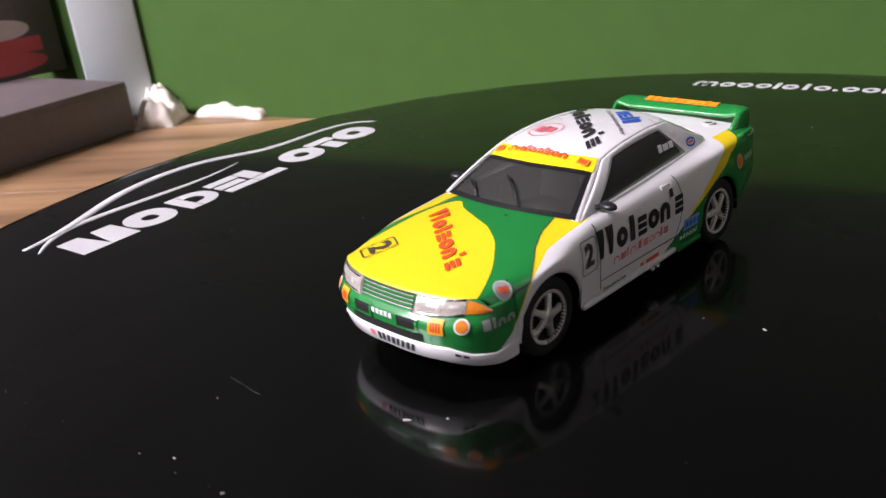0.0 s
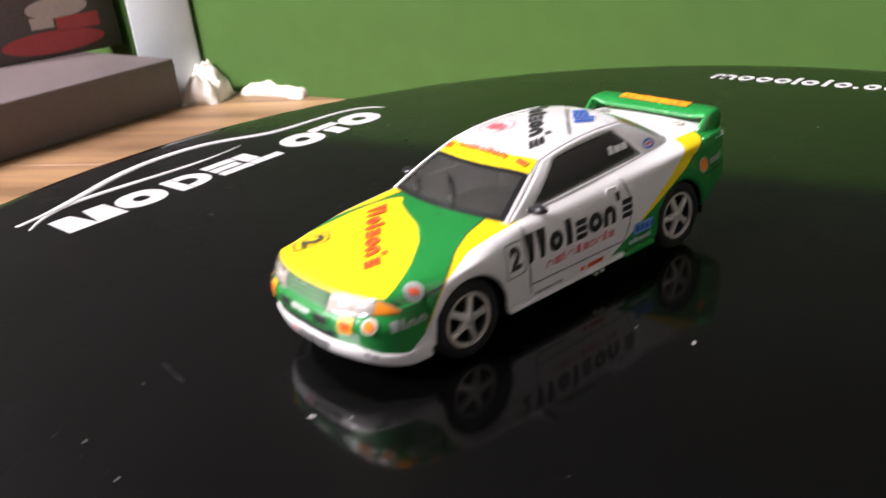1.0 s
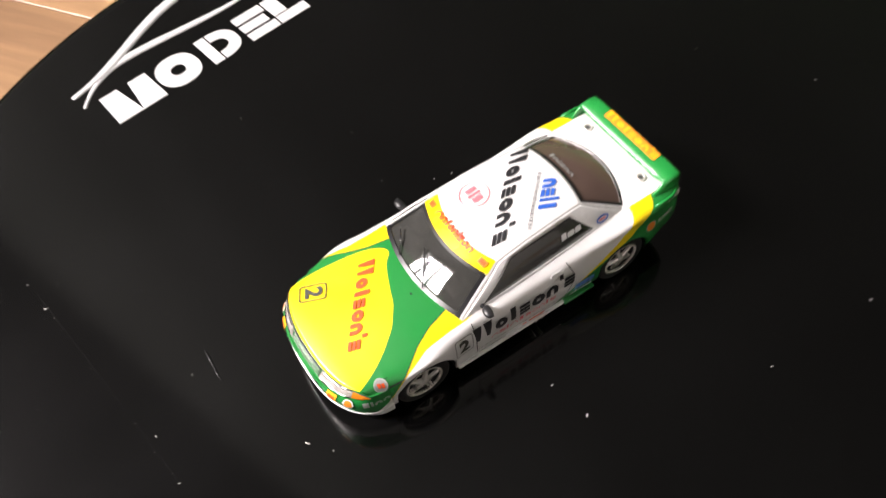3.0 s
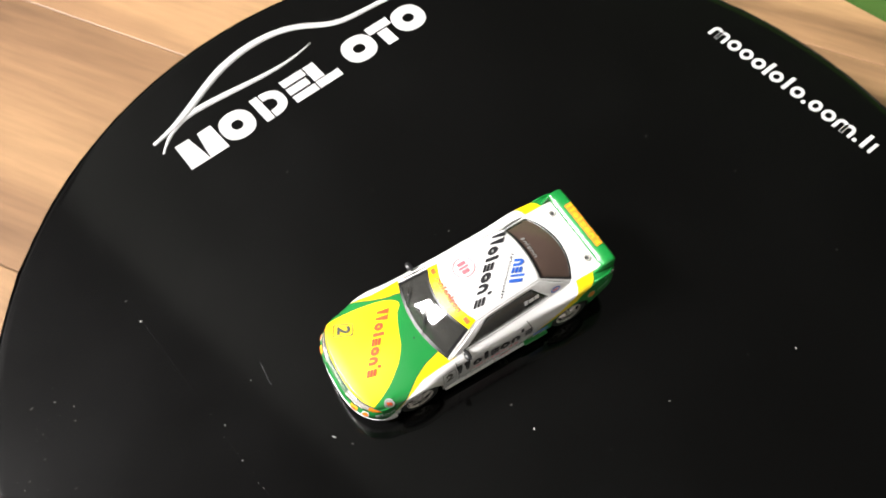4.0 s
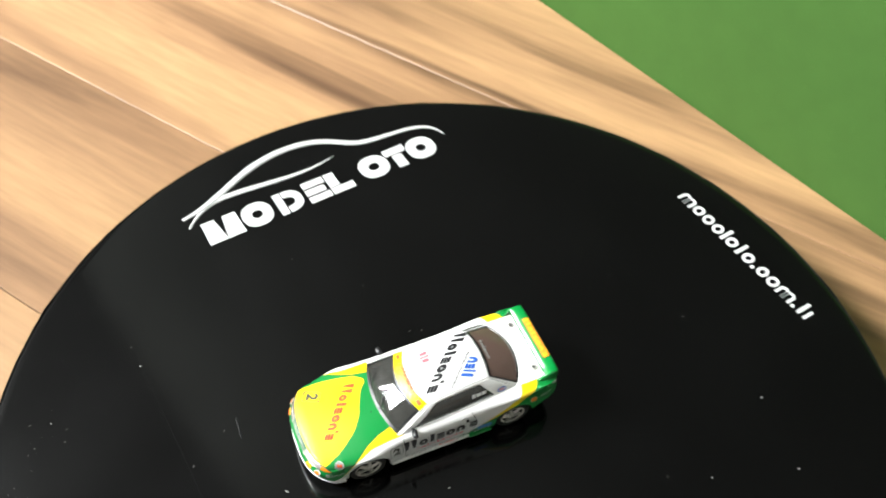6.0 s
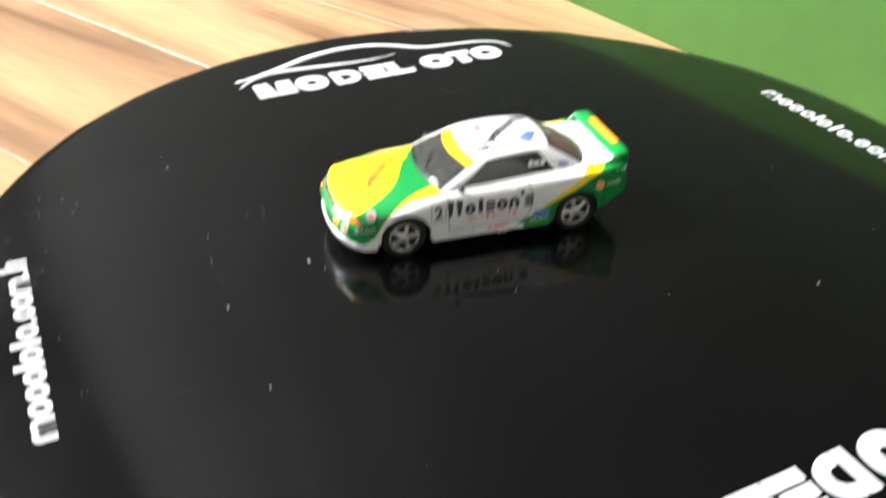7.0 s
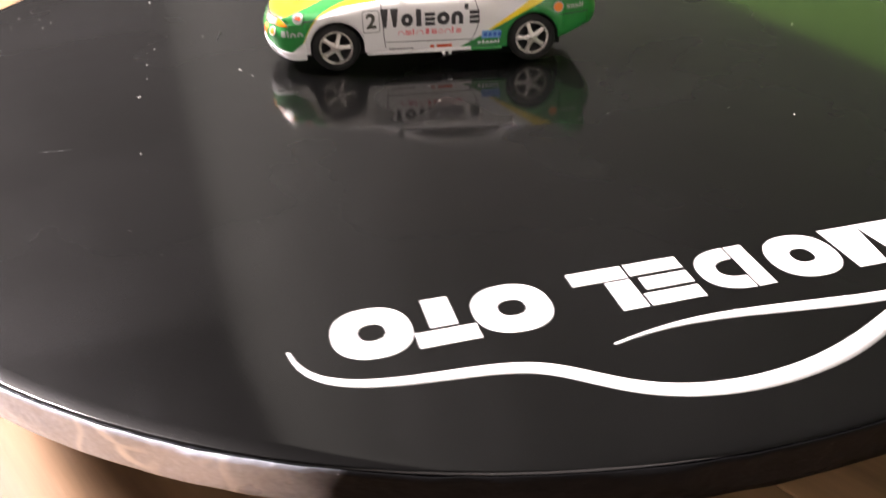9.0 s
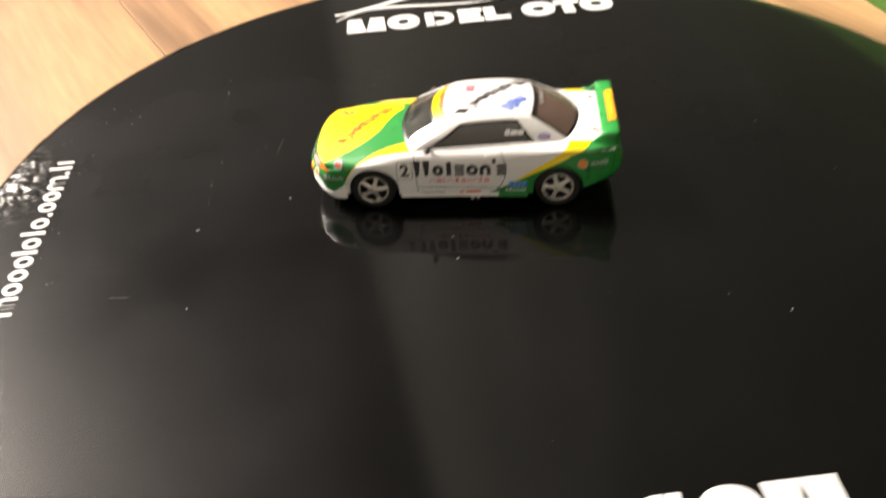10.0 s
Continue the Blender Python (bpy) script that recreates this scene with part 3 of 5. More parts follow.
def specks():
    """Dust on the vinyl: tiny flakes and fibres."""
    rng = random.Random(11)
    spots = [(-0.30, -3.12, .05), (-0.43, -2.36, .035), (-4.33, -0.88, .055), (-7.19, 4.94, .04), (-7.07, 4.22, .07), (-6.21, -2.05, .06), (-5.73, -4.63, .065), (-6.37, 0.70, .045), (-6.37, -0.28, .045),
             (-2.01, 6.33, .03), (-0.30, 4.57, .03), (0.76, 2.43, .03), (0.40, 2.52, .025), (6.95, 2.15, .025), (8.27, -0.01, .03), (5.07, -4.26, .03), (6.15, -4.73, .035), (8.49, -5.40, .045), (2.76, -4.20, .03), (8.85, -3.23, .035), (-4.04, -1.24, .03), (-5.39, 1.39, .03)]
    for _ in range(26):
        a, r = rng.uniform(0, 6.283), 12.0 * math.sqrt(rng.random())
        spots.append((DISC[0] + r * math.cos(a), DISC[1] + r * math.sin(a), rng.choice((.010, .012, .015))))
    for _ in range(34):
        a, r = radians(rng.uniform(160, 200)), rng.uniform(10.2, 12.2)
        spots.append((DISC[0] + r * math.cos(a), DISC[1] + r * math.sin(a), rng.choice((.012, .018, .026, .035))))
    for _ in range(14):
        f = rng.random()
        spots.append((-7.05 + 0.95 * f + rng.uniform(-0.03, 0.03), 4.1 - 6.0 * f, rng.choice((.010, .014, .018))))
    geos = []
    for x, y, s in spots:
        if abs(y) < 1.5 and -3.9 < x < 3.4:
            continue
        m = pose(x, y, 0, 0, 0, rng.uniform(0, 360))
        long = rng.uniform(0.8, 1.9)
        geos.append(moved(([(-s * long / 2, -s * .3, 0.002), (s * long / 2, -s * .25, 0.002), (s * long * .4, s * .3, 0.002), (-s * long * .35, s * .26, 0.002), (0, 0, s * .35 + .003)], [(0, 1, 4), (1, 2, 4), (2, 3, 4), (3, 0, 4), (3, 2, 1, 0)]), m))
    return joined(*geos)


# a faint raised crease across the vinyl, and two rubbed smears
def crease():
    rows = [[], [], []]
    for k in range(41):
        f = k / 40
        x, y = -7.12 + 1.05 * f, 4.7 - 6.9 * f
        w = 0.018 * (0.6 + 0.5 * noise.noise((f * 14, 3, 1)) + 0.4 * math.sin(math.pi * f))
        h = 0.0012 + 0.0015 * max(0.0, noise.noise((f * 22, 7, 2)) + 0.3)
        rows[0].append((x - w, y, 0.001)), rows[1].append((x, y, h)), rows[2].append((x + w, y, 0.001))
    return moved(sheet(rows[::-1]), pose(-DISC[0], -DISC[1], 0))


part("crease", crease(), vinyl, turntable, "faint raised crease across the black vinyl")
for x, y, turn, long in ((-5.0, 1.35, 88, 0.7), (-7.25, -4.3, 3, 0.55)):
    part("smear", moved(ribbon([(-long / 2, 0), (-long / 5, 0.03), (long / 5, -0.02), (long / 2, 0.02)], [0.01, 0.05, 0.03, 0.06, 0.01], 0.002), pose(x - DISC[0], y - DISC[1], 0, 0, 0, turn)), scuffed, turntable)

tagged(part("dust", specks(), dust_grey, smooth=False), "pale dust flakes scattered on the black turntable", "dust", kind="stuff")

# ---- boxes and scraps beside the turntable ----
BASE = TABLE_Z


def card_box(name, label, w, d, h, mat, at, group=""):
    """A closed carton: a body with soft edges and a lid flap line."""
    t = thing(name, label, "box", group, at=at)
    part("body", box(0, 0, 0, w, d, h, 0.08), mat, t)
    part("lid_edge", box(-0.02, -0.02, h - 0.32, w + 0.02, d + 0.02, h - 0.27, 0.01), mat, t)
    return t


card_box("cardboard_box", "dark taupe cardboard box lying on the wooden table", 11.6, 9.9, 2.25, taupe_card, pose(7.84 * CM, 30.88 * CM, BASE * CM, 0, 0, 191.3) @ pose(0, -9.9 * CM, 0))
tall = card_box("printed_box", "dark printed display box standing on a taupe cardboard box", 7.2, 1.8, 6.6, dark_card, pose(8.3 * CM, 38.1 * CM, (BASE + 2.25) * CM, 0, 0, 174) @ pose(0, -1.8 * CM, 0))


def print_on(name, geo, mat, m, label=""):
    return part(name, moved(geo, m), mat, tall, label, smooth=False)


face = pose(0, 1.8, 0, 90, 0, 180) @ pose(-7.2, 0, 0.012)
print_on("red_print", joined(flat_disc(3.9, 0.75, 2.5, 0.55), flat_bar(4.2, 1.2, 6.3, 1.9)), red_card, face, "red printed car shape")
print_on("cream_print", joined(flat_disc(4.4, 2.35, 1.5, 0.5), flat_bar(3.0, 1.45, 4.1, 2.0)), cream_card, face)
pale = card_box("pale_box", "slim pale blue-grey card box standing by the wall", 2.9, 0.35, 8.4, pale_card, pose(7.5 * CM, 34.3 * CM, BASE * CM, 0, 0, -30))


def scrap(label, w, d, h, seed, at):
    """A crumpled soft scrap."""
    rows = []
    for i in range(15):
        row = []
        for j in range(21):
            u, v = i / 14 * 2 - 1, j / 20 * 2 - 1
            r = max(0.0, 1 - (abs(u) ** 3 + abs(v) ** 3))
            z = h * r ** 0.5 * (0.75 + 0.5 * noise.noise((u * 2.4 + seed, v * 2.4, seed)))
            row.append((v * w / 2 * (1 + .12 * noise.noise((u * 2, v * 2, seed + 3))), u * d / 2, max(0.004, z)))
        rows.append(row)
    ob = part("tissue_scrap", sheet(rows), tissue, at=at)
    ob.modifiers.new("thickness", "SOLIDIFY").thickness = 0.0004
    return tagged(ob, label, "scrap", "scraps by the boxes")


scrap("crumpled cream tissue scrap lying on the wooden table", 2.4, 2.0, 1.5, 2, pose(9.25 * CM, 31.0 * CM, BASE * CM, 0, 0, 40))
scrap("crumpled white tissue scrap beside the cardboard box", 2.2, 1.8, 1.7, 7, pose(9.99 * CM, 32.4 * CM, BASE * CM, 0, 0, 80))
scrap("flat white paper scrap near the green wall", 4.2, 1.3, 0.7, 12, pose(11.6 * CM, 28.6 * CM, BASE * CM, 0, 0, 107))


# ---- the model car, nose towards -x, 1:64 ----
car = thing("model_car", "die-cast racing coupe in green, yellow and white on a turntable", "model car")
FRONT_AXLE, REAR_AXLE, HUB_Z = -2.22, 1.866, 0.51
ARCH_F, ARCH_R = 0.56, 0.54
top_centre = smooth_table([-3.62, -3.45, -3.0, -2.5, -2.1, -1.6, -1.2, 1.8, 2.3, 2.9, 3.2], [1.150, 1.212, 1.30, 1.39, 1.45, 1.505, 1.52, 1.60, 1.63, 1.625, 1.60])
shoulder_z = smooth_table([-3.62, -3.3, -2.9, -2.5, -2.1, -1.3, 0.0, 1.3, 2.0, 2.9, 3.2], [1.165, 1.175, 1.215, 1.27, 1.33, 1.40, 1.43, 1.49, 1.53, 1.54, 1.52])
shoulder_w = smooth_table([-3.62, -3.1, -2.2, -1.3, 0.0, 1.3, 1.9, 2.6, 3.2], [1.16, 1.20, 1.23, 1.23, 1.22, 1.20, 1.19, 1.17, 1.12])
side_w = smooth_table([-3.62, -3.0, -2.6, -2.2, -1.8, -1.3, 0.3, 1.0, 1.4, 1.9, 2.5, 2.9, 3.2], [1.26, 1.32, 1.385, 1.41, 1.40, 1.36, 1.36, 1.365, 1.38, 1.395, 1.38, 1.335, 1.27])
sill = table_of([-3.62, -2.9, -1.7, 1.2, 2.4, 2.7, 3.2], [0.40, 0.40, 0.40, 0.36, 0.50, 0.58, 0.76])


def bottom(x):
    z = sill(x)
    for axle, r in ((FRONT_AXLE, ARCH_F), (REAR_AXLE, ARCH_R)):
        if abs(x - axle) < r:
            z = max(z, HUB_Z + math.sqrt(r * r - (x - axle) ** 2))
    return z


def half_section(x, n=58):
    """From the lower edge of the flank over the shoulder to the middle of the bonnet, roofless."""
    w, ws, zs, zc, zb = side_w(x), shoulder_w(x), shoulder_z(x), top_centre(x), bottom(x)
    zm = max(0.86, zb + 0.06)
    groove = 0.045 * min(1.0, max(0.0, (x - 0.7) / 0.9))  # a hollow below the shoulder of the rear wing
    return spline([(w - 0.05, zb), (w - 0.02, zb + 0.3 * (zm - zb)), (w + 0.005, zm), (w + 0.005, zm + 0.32 * (zs - zm)), (w - groove, zm + 0.58 * (zs - zm)), (w - 0.05 + groove * 0.7, zs - 0.05), (ws, zs + 0.015),
                   (ws * 0.85, zs + (zc - zs) * 0.45), (ws * 0.5, zs + (zc - zs) * 0.88), (ws * 0.2, zc), (0, zc)], n)


NOSE_X = -2.86  # behind this the flanks run straight


def plan_x(x, y):
    """Rounds the corners of the nose and of the tail, seen from above."""
    a = min(1.0, abs(y) / 1.325)
    if x < NOSE_X:
        return NOSE_X + (x - NOSE_X) * max(0.0, 1 - a ** 2.4) ** (1 / 2.4)
    if x > 2.5:
        return 2.5 + (x - 2.5) * max(0.0, 1 - min(1, abs(y) / 1.36) ** 5.0) ** (1 / 5.0)
    return x


def stations():
    xs = set(np.linspace(-3.60, 3.2, 121).round(4))
    for axle, r in ((FRONT_AXLE, ARCH_F), (REAR_AXLE, ARCH_R)):
        for k in range(33):
            xs.add(round(axle - r * 1.0001 * math.cos(math.pi * k / 32), 4))
        xs |= {round(axle - r - 0.002, 4), round(axle + r + 0.002, 4)}
    return sorted(xs)


XS = stations()
shell = []
for x in XS:
    half = half_section(x)
    ring = [(plan_x(x, y), -y, z) for y, z in half] + [(plan_x(x, y), y, z) for y, z in half[-2::-1]]
    shell.append(ring)


def cabin_hole(i, j):
    p = shell[i][j]
    return -1.42 < p[0] < 1.98 and abs(p[1]) < 1.0 and p[2] > 1.3


blob_x = smooth_table([-1.3, -1.15, -1.0, -0.86, -0.6, -0.27, 0.0, 0.28, 0.48, 0.60, 0.75, 0.90, 1.0, 1.12, 1.2, 1.3], [-3.9, -3.28, -2.9, -2.67, -2.34, -2.10, -2.0, -1.88, -1.78, -1.62, -1.66, -1.86, -2.14, -2.62, -3.1, -3.9])
band_q = smooth_table([-3.7, -3.2, -3.0, -2.77, -2.55, -2.2, -1.87, -1.55, -1.3, -1.0], [2.7, 2.5, 2.26, 1.86, 1.56, 1.20, 0.98, 0.86, 0.78, 0.70])
flank_q = smooth_table([-3.7, -3.2, -2.9, -2.75, -2.56, -2.46, -2.1, -1.65, -1.3, -1.1, -0.9], [2.35, 2.3, 2.12, 1.86, 1.62, 1.56, 1.33, 1.25, 1.22, 1.16, 0.0])


def paint(me):
    """Stores on each vertex how far, in cm, it lies inside each field of the livery."""
    fields = {k: [] for k in ("blob", "band", "flank", "stripe", "tail")}
    for v in me.vertices:
        x, y, z = v.co / CM
        q = abs(y) + 1.45 - z
        fields["blob"].append(min(blob_x(y) - x, 0.4))
        fields["band"].append(q - band_q(x) if x < -1.0 else -1)
        fields["flank"].append(q - flank_q(x) if x < -0.95 else 1)
        deck = (abs(y) - 1.05) + max(0.0, 1.50 - z) * 12
        fields["stripe"].append(min(x - (0.93 + (z - 0.75) * 1.45), deck))
        fields["tail"].append(min(x - (1.15 + (z - 0.83) * 1.93), deck))
    for k, values in fields.items():
        me.attributes.new(k, "FLOAT", "POINT").data.foreach_set("value", values)


body_geo = sheet(shell, skip=cabin_hole)
body = part("body", body_geo, car_paint, car, "green, yellow and white painted die-cast body")
paint(body.data)
thick = body.modifiers.new("thickness", "SOLIDIFY")
thick.thickness, thick.offset = 0.0004, 1


# nose and tail panels close the ends of the shell
reach = smooth_table([0.2, 0.45, 0.62, 0.88, 0.95, 1.02, 1.18], [0.84, 0.86, 0.885, 0.90, 0.84, 0.80, 0.735])
squareness = table_of([0.3, 0.5, 0.8, 1.0, 1.18], [2.1, 2.5, 2.9, 2.6, 2.4])


def nose_point(a, z, out=0.0, n=None):
    """A point of the nose panel: a from -1 to 1 across, at height z, pushed out by out."""
    s, c = math.sin(a * math.pi / 2), math.cos(a * math.pi / 2)
    n = n or squareness(z)
    y = (1.318 + out * 0.4) * math.copysign(abs(s) ** (2 / n), s)
    return (NOSE_X - (reach(z) + out) * abs(c) ** (2 / n), y, z)


def nose_a(y, z):
    """The way across the nose, -1 to 1, at which it is y from the middle."""
    return math.copysign(2 / math.pi * math.asin(min(1.0, (abs(y) / 1.318) ** (squareness(z) / 2))), y)


def nose_top(y):
    half = half_section(-3.60)
    half = half[int(np.argmax(half[:, 0])):]
    return max(1.06, float(np.interp(abs(y), half[::-1, 0], half[::-1, 1])))


def nose_sheet(a0, a1, z0, z1, out, nu=40, nv=10, top=False):
    rows = []
    for j in range(nv + 1):
        row = []
        for i in range(nu + 1):
            a = a0 + (a1 - a0) * i / nu
            lo, hi = (f(i / nu) if callable(f) else f for f in (z0, z1))
            z = lo + (hi - lo) * j / nv
            if top:
                z = lo + (min(hi, nose_top(nose_point(a, 1)[1]) - 0.004) - lo) * j / nv
            row.append(nose_point(a, z, out))
        rows.append(row)
    return sheet(rows)


bumper_geo = nose_sheet(-1.0, 1.0, lambda f: 0.47 - 0.09 * abs(2 * f - 1) ** 2, 1.3, 0.0, 120, 26, top=True)
bumper = part("front_bumper", bumper_geo, car_paint, car, "glossy green front bumper")
paint(bumper.data)
bumper.data.attributes["blob"].data.foreach_set("value", [-1.0] * len(bumper.data.vertices))
thick = bumper.modifiers.new("thickness", "SOLIDIFY")
thick.thickness, thick.offset = 0.0004, 1

tail_rows = []
for j in range(15):
    row = []
    for i in range(61):
        a = -1 + 2 * i / 60
        s, c = math.sin(a * math.pi / 2), math.cos(a * math.pi / 2)
        y = 1.30 * math.copysign(abs(s) ** 0.4, s)
        z = 0.74 + (1.53 - 0.74) * j / 14
        row.append((2.5 + (0.69 + float(np.interp(z, [0.74, 0.84, 1.0, 1.18, 1.30, 1.53], [0.03, 0.10, 0.13, 0.09, 0.02, -0.01]))) * abs(c) ** 0.4, y, z))
    tail_rows.append(row)
part("rear_bumper", sheet(tail_rows), green_paint, car).modifiers.new("thickness", "SOLIDIFY").thickness = 0.0004


# the glasshouse
def lerp(a, b, f):
    return tuple(p + (q - p) * f for p, q in zip(a, b))


WS0, WS1 = (-1.62, 1.50, -1.37, 1.455, 1.165), (-0.70, 2.01, -0.46, 1.965, 0.87)
RW0, RW1 = (1.33, 2.08, 1.25, 2.035, 0.77), (2.38, 1.615, 2.03, 1.565, 1.03)
ROOF = [WS1, (-0.25, 2.105, -0.12, 2.04, 0.855), (0.35, 2.145, 0.37, 2.075, 0.835), (0.85, 2.135, 0.84, 2.075, 0.805), RW0]
ROOF_LINE = spline(ROOF, 41)


def canopy_station(u):
    """0 to 1 windscreen, 1 to 2 roof, 2 to 3 rear window: middle x z, edge x z y."""
    if u <= 1:
        f = lerp(WS0, WS1, u)
        lift = 0.035 * math.sin(math.pi * u)
        return (f[0], f[1] + lift, f[2], f[3], f[4])
    if u >= 2:
        f = lerp(RW0, RW1, u - 2)
        lift = 0.04 * math.sin(math.pi * (u - 2))
        return (f[0], f[1] + lift, f[2], f[3], f[4])
    return tuple(ROOF_LINE[int(round((u - 1) * 40))])


def canopy_point(u, s):
    xc, zc, xe, ze, w = canopy_station(u)
    round_off = 0.03 * abs(s) ** 8
    return (xc + (xe - xc) * s * s, w * s, zc + (ze - zc) * abs(s) ** 2.2 - round_off)


def canopy(us, ss, out=0.0, skip=None):
    rows = []
    for u in us:
        row = []
        for s in ss:
            p = Vector(canopy_point(u, s))
            if out:
                du = Vector(canopy_point(min(u + .02, 3) if u < 1 or u >= 2 else u + .025, s)) - p
                ds = Vector(canopy_point(u, min(s + .02, 1))) - Vector(canopy_point(u, max(s - .02, -1)))
                nrm = ds.cross(du).normalized()
                p += nrm * (out if nrm.z > 0 else -out)
            row.append(tuple(p))
        rows.append(row)
    return sheet(rows, skip=skip)


SS = np.linspace(-1, 1, 45)
US = np.concatenate([np.linspace(0, 1, 21), np.linspace(1.025, 2, 40), np.linspace(2.05, 3, 20)])
GLASS_S = 0.93


def canopy_open(i, j):
    u, s = (US[i] + US[i + 1]) / 2, (SS[j] + SS[j + 1]) / 2
    return abs(s) < GLASS_S and (u < 0.99 or 2.04 < u < 2.96)


def side_top(w):
    t = ROOF_LINE
    f = w * 40
    i = min(39, int(f))
    p = t[i] + (t[i + 1] - t[i]) * (f - i)
    return np.array([p[2], p[4], p[3] - 0.03])


def side_low(w):
    return np.array([-1.37 + w * 3.40, 1.165 + 0.03 * math.sin(math.pi * w) - 0.135 * w, 1.425 + 0.115 * w])


def side_point(w, v, sign, out=0.0):
    p = side_top(w) * (1 - v) + side_low(w) * v
    bow = 0.03 * math.sin(math.pi * v) + out
    return (p[0], sign * (p[1] + bow), p[2])


W1, W2, V1, V2 = (0.155, 0.10), (0.84, 0.815), 0.13, 0.93


def side_grid(sign, part_name, out=0.0):
    """Pillars or pane of one side, which share their edges."""
    vs = [0, 0.06, V1, 0.25, 0.38, 0.52, 0.66, 0.8, V2, 0.97, 1.0]
    rows = []
    for v in vs:
        f = (v - V1) / (V2 - V1)
        a, b = W1[0] + (W1[1] - W1[0]) * f, W2[0] + (W2[1] - W2[0]) * f
        ws = list(np.linspace(0, a, 5)) + list(np.linspace(a, b, 19))[1:] + list(np.linspace(b, 1, 7))[1:]
        rows.append([side_point(w, v, sign, out) for w in ws])
    inside = lambda i, j: 2 <= i < 8 and 4 <= j < 22
    return sheet(rows, skip=inside if part_name == "pillars" else (lambda i, j: not inside(i, j)))


roof_geo = joined(canopy(US, SS, skip=canopy_open), side_grid(1, "pillars"), side_grid(-1, "pillars"))
roof = part("roof", roof_geo, white_paint, car, "glossy white roof and pillars")
thick = roof.modifiers.new("thickness", "SOLIDIFY")
thick.thickness, thick.offset = 0.0003, 1

ws_us, rw_us = np.linspace(0.03, 1.0, 16), np.linspace(2.0, 2.97, 16)
pane_ss = np.linspace(-0.955, 0.955, 35)
windscreen_geo = canopy(ws_us, pane_ss, -0.012)
rear_geo = canopy(rw_us, pane_ss, -0.012)


def pane(name, geo, mat, label):
    ob = part(name, geo, mat, car, label)
    glaze = ob.modifiers.new("thickness", "SOLIDIFY")
    glaze.thickness, glaze.offset = 0.0001, 1
    ob.visible_shadow = False
    return ob


pane("windscreen", windscreen_geo, tinted_glass, "dark tinted glossy windscreen")
pane("rear_window", rear_geo, bronze_glass, "bronze tinted rear window")
side_panes = [side_grid(s, "pane", -0.01) for s in (-1, 1)]
for geo in side_panes:
    pane("side_window", geo, smoked_glass, "dark tinted side window")


def canopy_trim(u0, u1, width, mat, name):
    """A dark rubber band round a pane."""
    a = canopy(np.linspace(u0, u1, 24), np.linspace(-0.945, -0.945 + width, 3), 0.006)
    b = canopy(np.linspace(u0, u1, 24), np.linspace(0.945 - width, 0.945, 3), 0.006)
    step = 0.05
    c = canopy(np.linspace(u0, u0 + step, 3), np.linspace(-0.945, 0.945, 41), 0.006)
    d = canopy(np.linspace(u1 - step, u1, 3), np.linspace(-0.945, 0.945, 41), 0.006)
    return part(name, joined(a, b, c, d), mat, car)


canopy_trim(0.02, 0.755, 0.06, black_plastic, "windscreen_seal")
canopy_trim(2.04, 2.975, 0.045, black_plastic, "rear_window_seal")
part("cowl", canopy(np.linspace(0, 0.05, 4), np.linspace(-0.95, 0.95, 45), 0.004), black_plastic, car, "black cowl below the windscreen")
strip_geo = canopy(np.linspace(0.76, 1.0, 8), np.linspace(-0.955, 0.955, 50), 0.008)
strip = part("sun_strip", strip_geo, yellow_paint, car, "yellow sun strip across the windscreen")

# inside the cabin
part("cabin_floor", box(-1.5, -1.05, 0.55, 2.1, 1.05, 0.62), cabin_grey, car)
part("dashboard", joined(box(-1.55, -1.0, 1.12, -1.02, 1.0, 1.36, 0.05), box(-1.25, -0.75, 1.33, -1.0, -0.2, 1.46, 0.04)), cabin_grey, car)
part("parcel_shelf", box(0.95, -0.98, 1.2, 2.2, 0.98, 1.46, 0.04), cabin_grey, car)
for sy in (-0.52, 0.52):
    part("seat", joined(box(-0.45, sy - 0.32, 0.6, 0.3, sy + 0.32, 0.95, 0.08), moved(box(-0.09, -0.32, 0, 0.09, 0.32, 0.95, 0.07), pose(0.32, sy, 0.85, 0, 14, 0)), moved(box(-0.06, -0.15, 0, 0.06, 0.15, 0.22, 0.05), pose(0.56, sy, 1.72, 0, 14, 0))), seat_cloth, car, "dark moulded bucket seat")
part("steering_wheel", moved(lathe([(0.2, -0.02), (0.215, 0), (0.2, 0.02), (0.185, 0), (0.2, -0.02)], 28, "y"), pose(-0.82, 0.5, 1.33, 0, 0, 90)), black_plastic, car)
part("roll_cage", joined(tube([(0.75, -0.95, 0.6), (0.72, -0.9, 1.6), (0.7, -0.72, 1.96), (0.7, 0.72, 1.96), (0.72, 0.9, 1.6), (0.75, 0.95, 0.6)], 0.035), tube([(0.72, -0.85, 1.7), (0.74, 0.85, 0.9)], 0.03)), grey_print, car)

